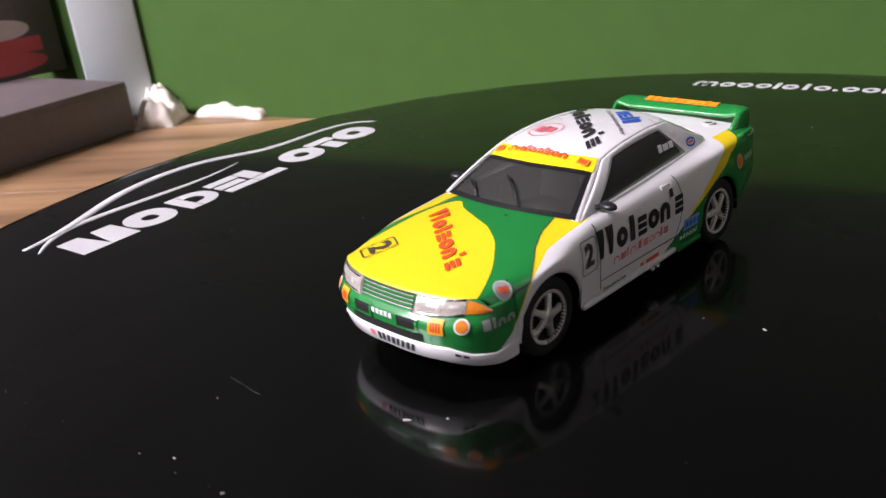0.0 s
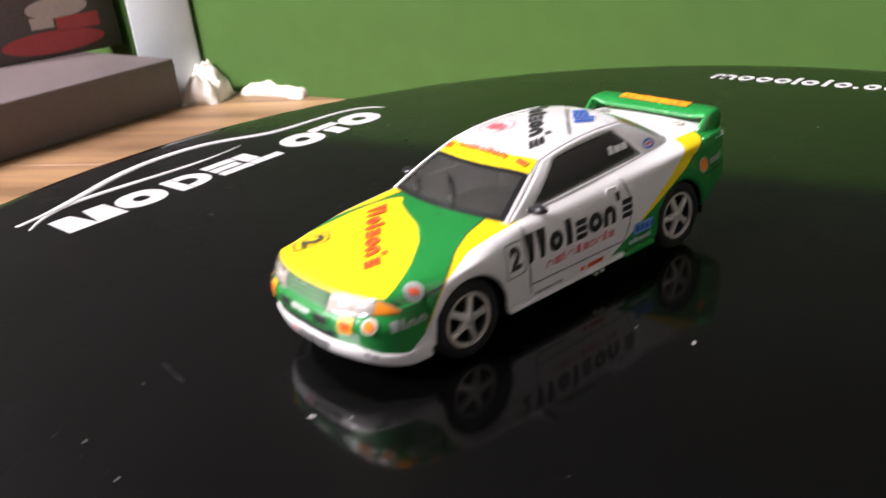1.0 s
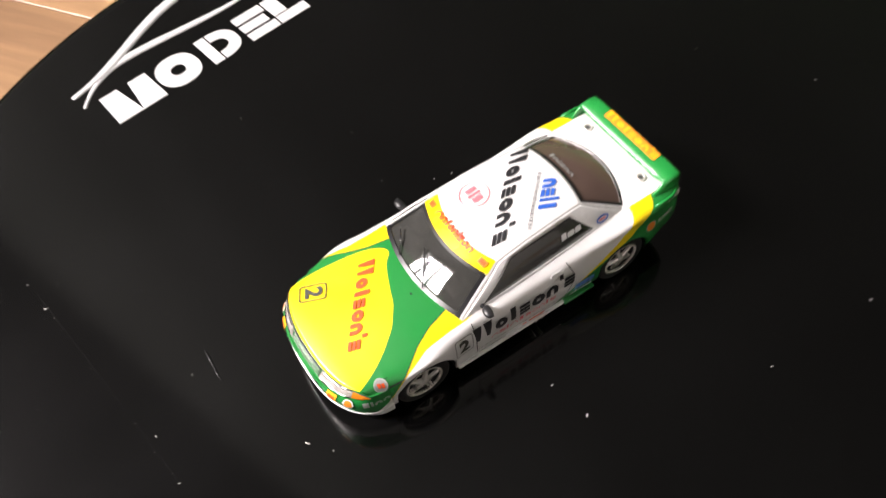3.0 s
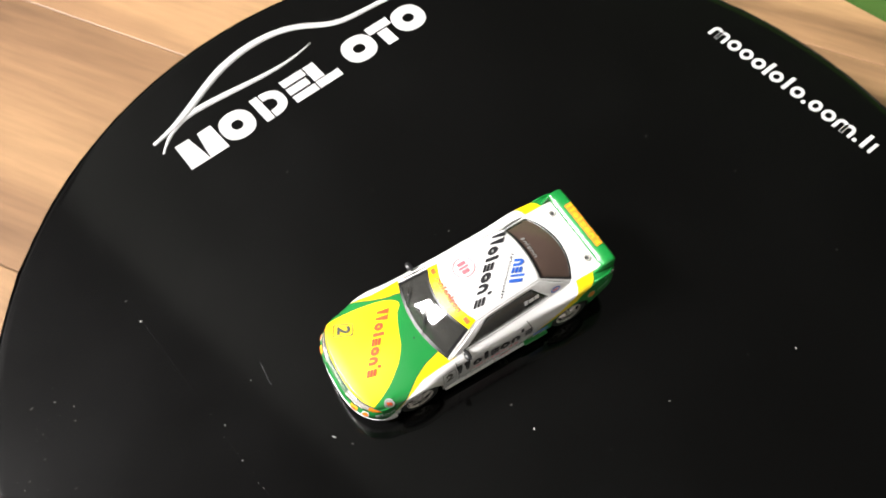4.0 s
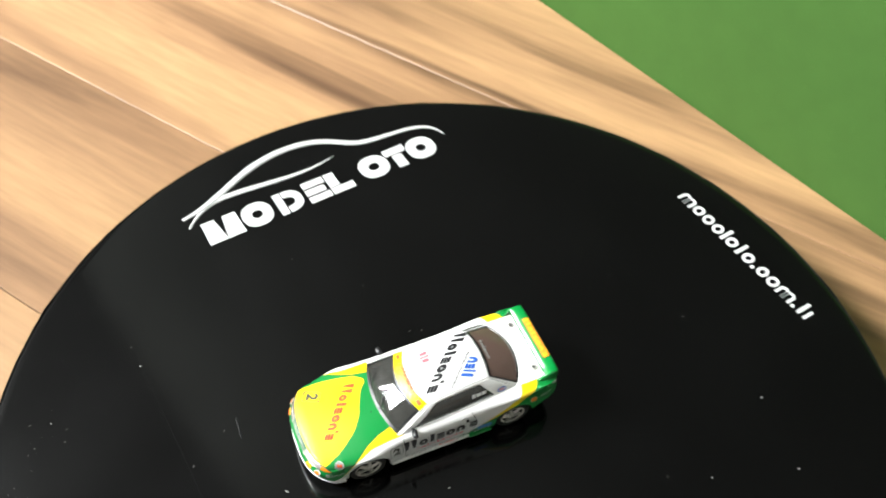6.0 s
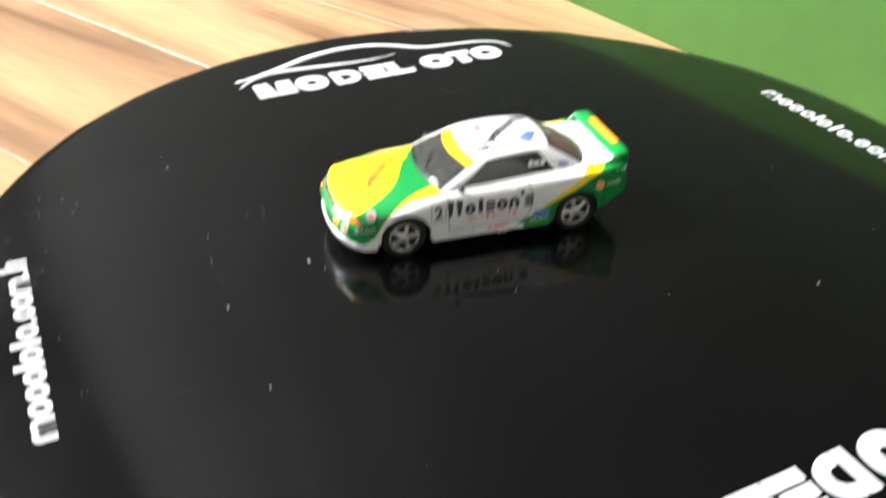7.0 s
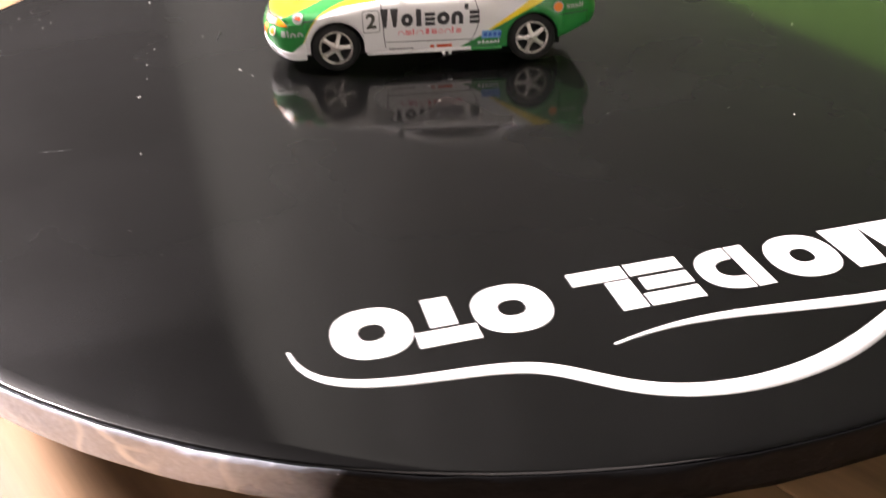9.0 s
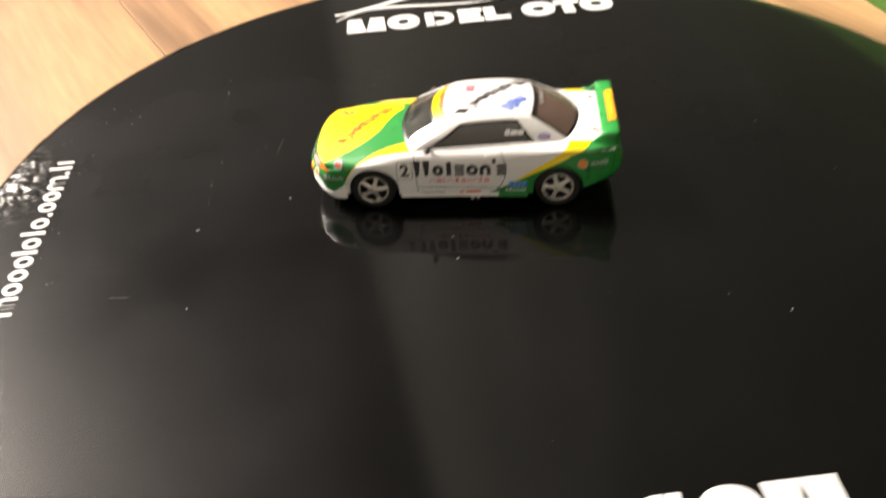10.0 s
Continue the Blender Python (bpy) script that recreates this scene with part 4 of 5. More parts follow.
# underside
part("chassis", joined(box(-3.2, -0.95, 0.22, 2.55, 0.95, 0.56, 0.04), box(-1.55, -1.3, 0.30, 1.22, 1.3, 0.42, 0.03)), dark_well, car)
for axle, r in ((FRONT_AXLE, ARCH_F), (REAR_AXLE, ARCH_R)):
    for s in (-1, 1):
        rows = []
        for h in (0.7, 0.9, 1.1, 1.34):
            rows.append([(axle + (r + 0.012) * math.cos(a), s * h, HUB_Z + (r + 0.012) * math.sin(a)) for a in np.linspace(radians(-14), radians(194), 30)])
        cap = ([(axle + (r + 0.012) * math.cos(a), s * 0.7, HUB_Z + (r + 0.012) * math.sin(a)) for a in np.linspace(radians(-14), radians(194), 30)], [tuple(range(30))])
        part("wheel_well", joined(sheet(rows), cap), dark_well, car)


# wheels
def wheel():
    """Five-spoked racing wheel, its face at y = 0 and turned to -y."""
    hub = thing("wheel", "", "")
    tyre_profile = [(0.335, 0.03), (0.35, 0.004), (0.41, -0.012), (0.475, -0.002), (0.50, 0.03), (0.51, 0.07), (0.51, 0.33), (0.495, 0.38), (0.42, 0.40), (0.32, 0.39)]
    part("tyre", lathe(tyre_profile, 56), rubber, hub, "black rubber tyre")
    part("rim", lathe([(0.345, 0.39), (0.345, 0.016), (0.30, 0.05), (0.285, 0.13), (0.275, 0.2), (0.05, 0.2), (0.0, 0.2)], 60), dark_well, hub)
    part("rim_lip", lathe([(0.346, 0.014), (0.352, 0.002), (0.346, -0.003), (0.341, 0.004), (0.341, 0.016)], 60), silver, hub, "polished silver rim lip")
    spokes = []
    for k in range(5):
        turn = Matrix.Rotation(2 * math.pi * k / 5 + 0.3, 4, "Y")
        rows = []
        for r, w, y in ((0.05, 0.075, 0.0), (0.11, 0.052, 0.0), (0.18, 0.040, 0.012), (0.25, 0.044, 0.026), (0.296, 0.058, 0.036)):
            rows.append([(-w, y + 0.05, r), (-w, y + 0.008, r), (-w * 0.6, y - 0.006, r), (w * 0.6, y - 0.006, r), (w, y + 0.008, r), (w, y + 0.05, r)])
        spokes.append(moved(sheet(rows), turn))
    part("spoke_star", joined(*spokes, lathe([(0.0, -0.012), (0.075, -0.010), (0.09, 0.004), (0.09, 0.04)], 24)), silver, hub, "silver five-spoke star")
    part("centre_cap", lathe([(0.0, -0.024), (0.034, -0.022), (0.046, -0.010), (0.05, 0.0)], 20), lamp_bowl, hub)
    ticks = []
    for k in range(44):
        ticks.append(moved(box(-0.0135, -0.012, 0.304, 0.0135, 0.02, 0.338), Matrix.Translation((0, 0.018, 0)) @ Matrix.Rotation(2 * math.pi * k / 44, 4, "Y")))
    part("notch_ring", joined(*ticks), silver, hub)
    return hub


first_wheel = wheel()
wheel_poses = [(FRONT_AXLE - 0.03, -1.30, 0), (REAR_AXLE, -1.31, 0), (FRONT_AXLE - 0.03, 1.30, 180), (REAR_AXLE, 1.31, 180)]
for n, (x, y, turn) in enumerate(wheel_poses):
    m = pose(x * CM, y * CM, HUB_Z * CM, 0, 37 * n, 0) if not turn else pose(x * CM, y * CM, HUB_Z * CM, 0, 20 * n, 180)
    w = first_wheel if n == 0 else copy_thing(first_wheel, m)
    w.matrix_basis = m
    w.parent = car

# front lip: high in the middle, drawn down and back at the corners
def lip_z(a, f):
    """Height on the lip, f from 0 at its lower to 1 at its upper edge."""
    low = float(np.interp(abs(a), [0, 0.35, 0.62, 0.8, 1], [0.42, 0.38, 0.30, 0.28, 0.30]))
    high = float(np.interp(abs(a), [0, 0.42, 0.6, 0.8, 1], [0.625, 0.60, 0.50, 0.46, 0.52]))
    return low + (high - low) * f


lip_rows = []
for f, o in ((1.0, -0.06), (0.98, 0.016), (0.88, 0.030), (0.5, 0.028), (0.1, 0.020), (0.0, 0.004), (0.0, -0.3)):
    lip_rows.append([nose_point(a, lip_z(a, f), o) for a in np.linspace(-1, 1, 81)])
part("front_lip", sheet(lip_rows), white_paint, car, "white front splitter lip")


def lip_patch(a0, a1, f0, f1, out=0.018):
    """A small piece on the face of the front lip."""
    return sheet([[nose_point(a0 + (a1 - a0) * i / 4, lip_z(a0 + (a1 - a0) * i / 4, f0 + (f1 - f0) * j / 2), out + 0.016) for i in range(5)] for j in range(3)])


for a in (0.475, 0.535):
    for s in (-1, 1):
        part("lip_slot", lip_patch(s * a, s * (a + 0.045), 0.66, 0.84, 0.03), panel_gap, car)

# headlights and grille on the nose
for s in (-1, 1):
    lamp_lo = lambda f: 0.945 + 0.055 * min(1, f / 0.65) ** 1.5 - 0.02 * max(0, f - 0.65) / 0.35 + 0.01 * (max(0, f - 0.85) / 0.15) ** 2
    lamp_hi = lambda f: 1.158 + 0.01 * f - 0.155 * (max(0, f - 0.50) / 0.50) ** 2
    inner = lambda z: 0.150 + 0.035 * (z - 0.945) / 0.21

    def lamp_sheet(f0, f1, d0, d1, out, nu=18, nv=8):
        """A piece of the lamp, from f0 to f1 along it, kept d0 and d1 off its lower and upper edge."""
        rows = []
        for j in range(nv + 1):
            row = []
            for i in range(nu + 1):
                f = f0 + (f1 - f0) * i / nu
                z = lamp_lo(f) + d0 + (lamp_hi(f) - lamp_lo(f) - d0 - d1) * j / nv
                bow = 0.016 * math.sin(math.pi * j / nv)
                row.append(nose_point(s * (inner(z) + (0.80 - inner(z)) * f), z, out + bow))
            rows.append(row)
        return sheet(rows)

    head = part("headlight", lamp_sheet(0, 1, 0, 0, 0.006, 36), lamp_bowl, car, "headlight with a clear lens and an amber corner")
    part("clear_lens", lamp_sheet(0.02, 0.615, 0.012, 0.010, 0.016), clear_lens, head, "clear ribbed lens")
    part("amber_lens", lamp_sheet(0.625, 0.995, 0.006, 0.006, 0.016), amber_lens, head, "amber corner lens")
    for q in (0.14, 0.40):
        part("reflector", lamp_sheet(q, q + 0.13, 0.05, 0.045, 0.019, 10), silver, head)
    part("lamp_rib", lamp_sheet(0.06, 0.60, 0.020, 0.172, 0.019, 12, 2), chrome, head)
    part("lamp_rib", lamp_sheet(0.06, 0.60, 0.178, 0.016, 0.019, 12, 2), chrome, head)
    for q in (0.31, 0.56):
        part("lamp_rib", lamp_sheet(q, q + 0.018, 0.03, 0.03, 0.0195, 2, 4), lamp_bowl, head)


def nose_patch(y0, y1, z0, z1, out, nu=14, nv=5):
    """A piece of the nose between two distances from the middle and two heights."""
    return sheet([[nose_point(nose_a(y0 + (y1 - y0) * i / nu, z0 + (z1 - z0) * j / nv), z0 + (z1 - z0) * j / nv, out) for i in range(nu + 1)] for j in range(nv + 1)])


grille = part("grille", nose_patch(-0.44, 0.44, 0.965, 1.148, 0.006), panel_gap, car, "green slatted grille with bright edges")
for k in range(4):
    z = 0.972 + k * 0.045
    part("slat", nose_patch(-0.435, 0.435, z, z + 0.024, 0.022, 20, 3), green_paint, grille)
    part("slat_edge", nose_patch(-0.435, 0.435, z + 0.0245, z + 0.033, 0.026, 20, 1), silver, grille)
part("hood_edge", nose_patch(-1.0, 1.0, 1.150, 1.158, 0.018, 40, 1), panel_gap, car)
part("lower_intake", nose_patch(-0.62, 0.62, 0.63, 0.735, 0.006, 24, 4), dark_well, car, "dark lower air intake")
for s in (-1, 1):
    y0, y1 = sorted((s * 0.21, s * 0.56))
    duct = part("duct_frame", joined(nose_patch(y0, y1, 0.905, 0.93, 0.022), nose_patch(y0, y1, 0.745, 0.765, 0.022),
                                     nose_patch(y0, y0 + 0.03, 0.765, 0.905, 0.022, 2), nose_patch(y1 - 0.03, y1, 0.765, 0.905, 0.022, 2)), green_paint, car, "green edged brake duct")
    part("duct_mouth", nose_patch(y0 + 0.03, y1 - 0.03, 0.765, 0.905, 0.005), dark_well, duct)

# rear wing
wing_path = spline([(-1.11, 1.50), (-1.115, 1.62), (-1.115, 1.73), (-1.105, 1.765), (-1.05, 1.77), (-0.8, 1.765), (-0.4, 1.765), (0, 1.768), (0.4, 1.765), (0.8, 1.765), (1.05, 1.77), (1.105, 1.765), (1.115, 1.73), (1.115, 1.62), (1.11, 1.50)], 61)
wing_rows = []
for i, (y, z) in enumerate(wing_path):
    end = max(0.0, (abs(y) - 0.9) / 0.21)
    flat = 1 - min(1.0, end)
    x0, x1, t = 2.78 - 0.20 * end * min(1.0, max(0.0, (1.76 - z) / 0.2)), 3.16, 0.040
    d = wing_path[min(i + 1, 60)] - wing_path[max(i - 1, 0)]
    ny, nz = -d[1] / np.hypot(*d), d[0] / np.hypot(*d)
    prof = [(x0, -t * 0.5), (x0 + 0.03, t * 0.6), ((x0 + x1) / 2, t), (x1 - 0.05, t * 0.9), (x1, t * 0.3), (x1 - 0.03, -t * 0.7), ((x0 + x1) / 2, -t), (x0 + 0.03, -t)]
    wing_rows.append([(x, y + ny * h, z + nz * h + 0.22 * flat * (x - 3.05)) for x, h in prof])
wing_geo = sheet(wing_rows, close=True)
wing = part("rear_wing", wing_geo, green_paint, car, "green rear wing with an orange panel")


# mirrors
def mirror(sign):
    rows = []
    for i in range(9):
        a = math.pi * i / 8
        rows.append([(0.085 * math.cos(b) * math.sin(a) ** 0.6 * (1.35 if math.cos(b) < 0 else 0.5), sign * 0.12 * math.cos(a), 0.062 * math.sin(b) * math.sin(a) ** 0.6 * (1.0 if math.sin(b) > 0 else 0.8)) for b in (2 * math.pi * k / 16 for k in range(16))])
    return joined(moved(sheet(rows, close=True), pose(-0.95, sign * 1.32, 1.53, 0, 0, sign * 8)), tube([(-0.99, sign * 1.08, 1.47), (-0.96, sign * 1.2, 1.5)], 0.04))


for s in (-1, 1):
    part("door_mirror", mirror(s), black_plastic, car, "glossy black door mirror")

# wipers, pins, pipes, skirts, handles
for a, b, c in (((-1.60, -0.35, 1.545), (-1.22, 0.12, 1.80), (-1.36, -0.1, 1.72)), ((-1.55, 0.42, 1.55), (-1.28, 0.78, 1.70), (-1.38, 0.62, 1.66))):
    part("wiper", joined(tube([a, c, b], 0.011, 6), tube([lerp(a, b, 0.35), lerp(a, b, 0.95)], 0.008, 6)), black_plastic, car, "thin black wiper")
for s in (-1, 1):
    z = float(np.interp(0.71, *half_section(2.66)[::-1].T)) + 0.004
    pin = part("boot_pin", moved(lathe([(0.095, 0), (0.095, 0.010), (0.08, 0.022), (0.055, 0.020), (0.05, 0.010)], 24, "z"), pose(2.66, s * 0.71, z)), silver, car, "metal boot pin with a dark centre")
    part("pin_centre", moved(lathe([(0.0, 0.012), (0.055, 0.012)], 16, "z"), pose(2.66, s * 0.71, z)), panel_gap, pin)
for k in (0, 1):
    part("exhaust_pipe", moved(joined(lathe([(0.035, 0.0), (0.05, -0.01), (0.05, 0.25)], 16), lathe([(0.0, 0.06), (0.036, 0.06), (0.036, 0.0)], 16)), pose(-0.02 + 0.13 * k, -1.36, 0.31)), chrome, car, "bright side exhaust pipe")
for s in (-1, 1):
    part("side_skirt", box(-1.62, min(s * 1.24, s * 1.375), 0.335, 1.12, max(s * 1.24, s * 1.375), 0.405, 0.02), white_paint, car, "white side skirt")
    part("rear_skirt", joined(moved(box(0.56, min(s * 1.25, s * 1.41), 0.335, 1.20, max(s * 1.25, s * 1.41), 0.41, 0.015), pose(0, 0, 0))), green_paint, car, "green skirt ahead of the rear wheel")

# ---- printing on the car ----
from mathutils.bvhtree import BVHTree

skin_geo = joined(body_geo, roof_geo, windscreen_geo, rear_geo, side_panes[0], side_panes[1], bumper_geo, wing_geo, strip_geo)
SKIN = BVHTree.FromPolygons([Vector(v) for v in skin_geo[0]], skin_geo[1])


def finer(geo, n=3):
    """Cuts each four-sided face into n by n, so that a flat shape can follow a bend."""
    verts, faces, index = [], [], {}
    for f in geo[1]:
        if len(f) != 4:
            continue
        a, b, c, d = (Vector(geo[0][i]) for i in f)
        ids = []
        for j in range(n + 1):
            for i in range(n + 1):
                p = a.lerp(b, i / n).lerp(d.lerp(c, i / n), j / n)
                key = (round(p.x, 4), round(p.y, 4), round(p.z, 4))
                if key not in index:
                    index[key] = len(verts)
                    verts.append(tuple(p))
                ids.append(index[key])
        for j in range(n):
            for i in range(n):
                k = j * (n + 1) + i
                faces.append((ids[k], ids[k + 1], ids[k + n + 2], ids[k + n + 1]))
    others = [f for f in geo[1] if len(f) != 4]
    return joined((verts, faces), (geo[0], others)) if others else (verts, faces)


def laid(geo, m, lift=0.010):
    """Lays a flat shape, placed by m with its z away from the car, down on to the car's skin."""
    down = -(m.to_3x3() @ Vector((0, 0, 1))).normalized()
    verts = []
    for v in geo[0]:
        p = m @ Vector(v)
        hit, nrm, _, _ = SKIN.ray_cast(p - down * 0.6, down, 1.4)
        if hit is None:
            hit, nrm, _, _ = SKIN.find_nearest(p)
        if nrm.dot(down) > 0:
            nrm = -nrm
        verts.append(tuple(hit + nrm * lift))
    return verts, geo[1]


def decal(name, geo, mat, m, label="", lift=0.010):
    return part(name, laid(finer(geo), m, lift + 0.006), mat, car, label)


def frame_of(origin, u, n):
    """A pose from its origin, its writing direction and the way it faces."""
    n = Vector(n).normalized()
    u = (Vector(u) - n * Vector(u).dot(n)).normalized()
    m = Matrix((u, n.cross(u), n)).transposed().to_4x4()
    m.translation = origin
    return m


def word(widths, h, gap=0.03, weight=0.09, lean=0.0):
    """A row of plain blocks and rings in place of a sponsor's name: (kind, width) each, h the height of the tall ones."""
    x, geos, low = 0.0, [], h * 0.72
    for k, w in widths:
        if k == "o":
            geos.append(flat_ring(x + w / 2, low / 2, w / 2, low / 2, min(weight, w * 0.42), 20))
        elif k == "w":
            for q in (0.0, 0.5):
                geos.append(wedge(x + w * (q + 0.17), x + w * (q + 0.33), 0, h, -w * 0.12, -w * 0.12))
        elif k == "n":
            geos.append(arch(x, x + w, low, min(weight, w * 0.4)))
        elif k == "s":
            geos += [flat_bar(x + w * 0.04, low * q, x + w * 0.96, low * (q + 0.27), 0, 4, 2) for q in (0, 0.365, 0.73)]
        elif k == "'":
            geos.append(flat_bar(x, h * 0.78, x + weight * 0.9, h * 1.08, 0, 1, 2))
        elif k == "t":
            geos.append(flat_bar(x + w * 0.2, 0, x + w * 0.8, h * 0.92, 0, 3, 5))
        elif k == "l":
            geos.append(flat_bar(x, 0, x + max(weight, w * 0.6), h, 0, 2, 5))
        else:
            geos.append(flat_bar(x + w * 0.06, 0, x + w * 0.94, h if k == "b" else low, 0, 4, 4))
        x += w + gap
    v, f = joined(*geos)
    return [(a + lean * b - x / 2 + gap / 2, b - h / 2, c) for a, b, c in v], f


SPONSOR = [("w", 0.40), ("o", 0.24), ("t", 0.17), ("s", 0.22), ("o", 0.26), ("n", 0.24), ("'", 0.06), ("s", 0.22)]


def sized(widths, k):
    return [(a, w * k) for a, w in widths]


# flanks
for s in (-1, 1):
    u, n = ((1, 0, 0), (0, -1, 0)) if s < 0 else ((-1, 0, 0), (0, 1, 0))
    decal("sponsor_print", word(sized(SPONSOR, 1.02), 0.37, 0.032, 0.088), black_print, frame_of((-0.29, s * 1.36, 1.10), u, n), "large black sponsor marks on the door")
    decal("script_print", word([("n", .13), ("s", .13), ("l", .05), ("n", .15), ("t", .12), ("s", .12), ("o", .11), ("n", .13), ("l", .06), ("s", .12)], 0.13, 0.022, 0.016), pink_print, frame_of((-0.30, s * 1.36, 0.80), u, n), "thin red script marks on the door")
    decal("number_panel", joined(flat_ring(0, 0, 0.178, 0.225, 0.018, 40, power=9)), grey_print, frame_of((-1.50, s * 1.36, 1.05), u, n), "thin outlined number panel")
    decal("oval_badge", flat_ring(0, 0, 0.13, 0.07, 0.03, 24), blue_print, frame_of((1.56, s * 1.05, 1.665), u, (0.1, s, 0.45)), "small blue oval badge")
    decal("oval_bars", flat_bar(-0.07, -0.018, 0.07, 0.018, 0, 3, 1), pink_print, frame_of((1.56, s * 1.05, 1.665), u, (0.1, s, 0.45)))
    if s < 0:
        decal("round_badge", flat_disc(0, 0, 0.115, 0.115, 24), grey_print, frame_of((-2.97, s * 1.22, 1.14), u, (-0.25, s, 0.75)), "round grey and red badge")
        decal("round_badge_ring", flat_ring(0, 0, 0.115, 0.115, 0.02, 24), faded_print, frame_of((-2.97, s * 1.22, 1.14), u, (-0.25, s, 0.75)), lift=0.014)
        decal("round_badge_mark", joined(flat_bar(-0.05, -0.03, 0.0, 0.05, 0, 2, 2), flat_bar(0.01, -0.05, 0.06, 0.03, 0, 2, 2)), red_print, frame_of((-2.97, s * 1.22, 1.14), u, (-0.25, s, 0.75)), lift=0.016)
    decal("fuel_badge", flat_disc(0, 0, 0.115, 0.115, 24), faded_print, frame_of((2.38, s * 1.4, 1.16), u, n), "round orange badge with a pale rim")
    decal("fuel_badge_face", flat_disc(0, 0, 0.095, 0.095, 24), orange_print, frame_of((2.38, s * 1.4, 1.16), u, n), lift=0.014)
    decal("fuel_print", word([("s", .08), ("n", .08), ("s", .08), ("l", .04), ("l", .04)], 0.11, 0.012, 0.03), faded_print, frame_of((2.38 + 0.36, s * 1.4, 1.17), u, n), "pale sponsor marks on the quarter panel")
    decal("bumper_print", word([("b", .11), ("l", .045), ("n", .12), ("n", .12)], 0.13, 0.02, 0.042), faded_print, frame_of((-3.13, s * 1.3, 0.86), (1, 0, 0.04) if s < 0 else (-1, 0, 0.04), (-0.35, s, 0)), "faded white sponsor marks beside the headlight")
    decal("deck_print", joined(*[flat_bar(-0.20 + k * 0.078, -0.034, -0.14 + k * 0.078, 0.034, 0, 1, 1) for k in range(5)]), white_print, frame_of((2.98, s * 1.25, 1.46), u, (0.2, s, 0.3)), "small white marks at the end of the boot")
    decal("blue_panel", flat_bar(-0.20, -0.085, 0.20, 0.085, 0.02, 6, 4), light_blue_print, frame_of((0.97, s * 1.4, 0.66), u, n), "light blue sponsor panel ahead of the rear wheel")
    decal("blue_panel_bars", joined(*[flat_bar(-0.15 + k * 0.1, -0.045, -0.08 + k * 0.1, 0.04, 0.01, 1, 1) for k in range(4)]), blue_print, frame_of((0.97, s * 1.4, 0.66), u, n), lift=0.014)
    decal("skirt_print", word([("o", .07), ("t", .07), ("n", .07), ("o", .07), ("n", .08), ("l", .03)], 0.09, 0.014, 0.022), white_print, frame_of((0.93, s * 1.4, 0.50), u, n), "small white sponsor marks on the sill")
    decal("sill_print", word([("l", .03), ("o", .07), ("n", .06), ("o", .07), ("n", .06), ("n", .08), ("o", .06)], 0.06, 0.012, 0.016), black_print, frame_of((-0.9, s * 1.36, 0.45), u, n), "tiny black sponsor marks on the sill")
    decal("sill_badge", joined(flat_bar(-0.16, -0.032, 0.16, 0.032, 0, 4, 1), flat_bar(-0.30, -0.03, -0.22, 0.03, 0, 1, 1)), red_print, frame_of((0.0, s * 1.36, 0.46), u, n), "small red sponsor bar on the sill")
    decal("name_bars", joined(flat_bar(-0.20, -0.055, -0.10, 0.055, 0.02, 2, 2), flat_bar(-0.08, -0.055, 0.06, 0.035, 0.02, 2, 2), flat_bar(0.08, -0.055, 0.20, 0.04, 0.02, 2, 2)), white_print, frame_of((0.90, s * 1.0, 1.76), u, (0, s, 0.45)), "white bars on the rear side window")
    # shut lines
    lines = [[(-1.28, 1.38), (-1.26, 1.0), (-1.25, 0.56), (-1.22, 0.47)], [(0.62, 1.44), (0.70, 1.25), (0.735, 1.05), (0.70, 0.8), (0.60, 0.6), (0.50, 0.47)], [(-1.22, 0.60), (-0.3, 0.58), (0.58, 0.57)]]
    for pts in lines:
        c = spline([(x, z, 0) for x, z in pts], 24) if len(pts) > 3 else np.array([(np.interp(t, [0, 1], [pts[0][0], pts[-1][0]]), np.interp(t, [0, 1], [pts[0][1], pts[-1][1]]), 0) for t in np.linspace(0, 1, 24)])
        a, b = [], []
        for i, p in enumerate(c):
            d = c[min(i + 1, 23)] - c[max(i - 1, 0)]
            nn = np.array([-d[1], d[0], 0]) / np.hypot(d[0], d[1]) * 0.008
            a.append(tuple(p + nn)), b.append(tuple(p - nn))
        flat = sheet([b, a])
        m = frame_of((0, s * 1.36, 0), (1, 0, 0), (0, -1, 0)) if s < 0 else frame_of((0, s * 1.36, 0), (-1, 0, 0), (0, 1, 0))
        geo = flat if s < 0 else ([(-x, y, z) for x, y, z in flat[0]], flat[1])
        decal("shut_line", geo, panel_gap, m, lift=0.006)
    geo = joined(flat_bar(-0.12, 0.03, 0.12, 0.045, 0, 4, 1), flat_bar(-0.12, -0.045, -0.105, 0.03, 0, 1, 2), flat_bar(0.105, -0.045, 0.12, 0.03, 0, 1, 2))
    handle = part("door_handle", slab(laid(geo, frame_of((0.40, s * 1.33, 1.34), u, n), 0.004), 0.012), white_paint, car, "white flush door handle")

    # the split between rear wing and bumper, and a darker green line painting shade into the crease above the wheel
    for pts, wide in ([[(2.42, 1.0), (2.62, 1.0), (2.85, 1.02), (3.02, 1.03)], 0.008], [[(2.12, 1.36), (2.4, 1.37), (2.7, 1.37), (2.95, 1.36)], 0.006]):
        c = spline([(x, z, 0) for x, z in pts], 24)
        geo = sheet([[(x, z - wide, 0) for x, z, _ in c], [(x, z + wide, 0) for x, z, _ in c]])
        geo = geo if s < 0 else ([(-x, y, z) for x, y, z in geo[0]], geo[1])
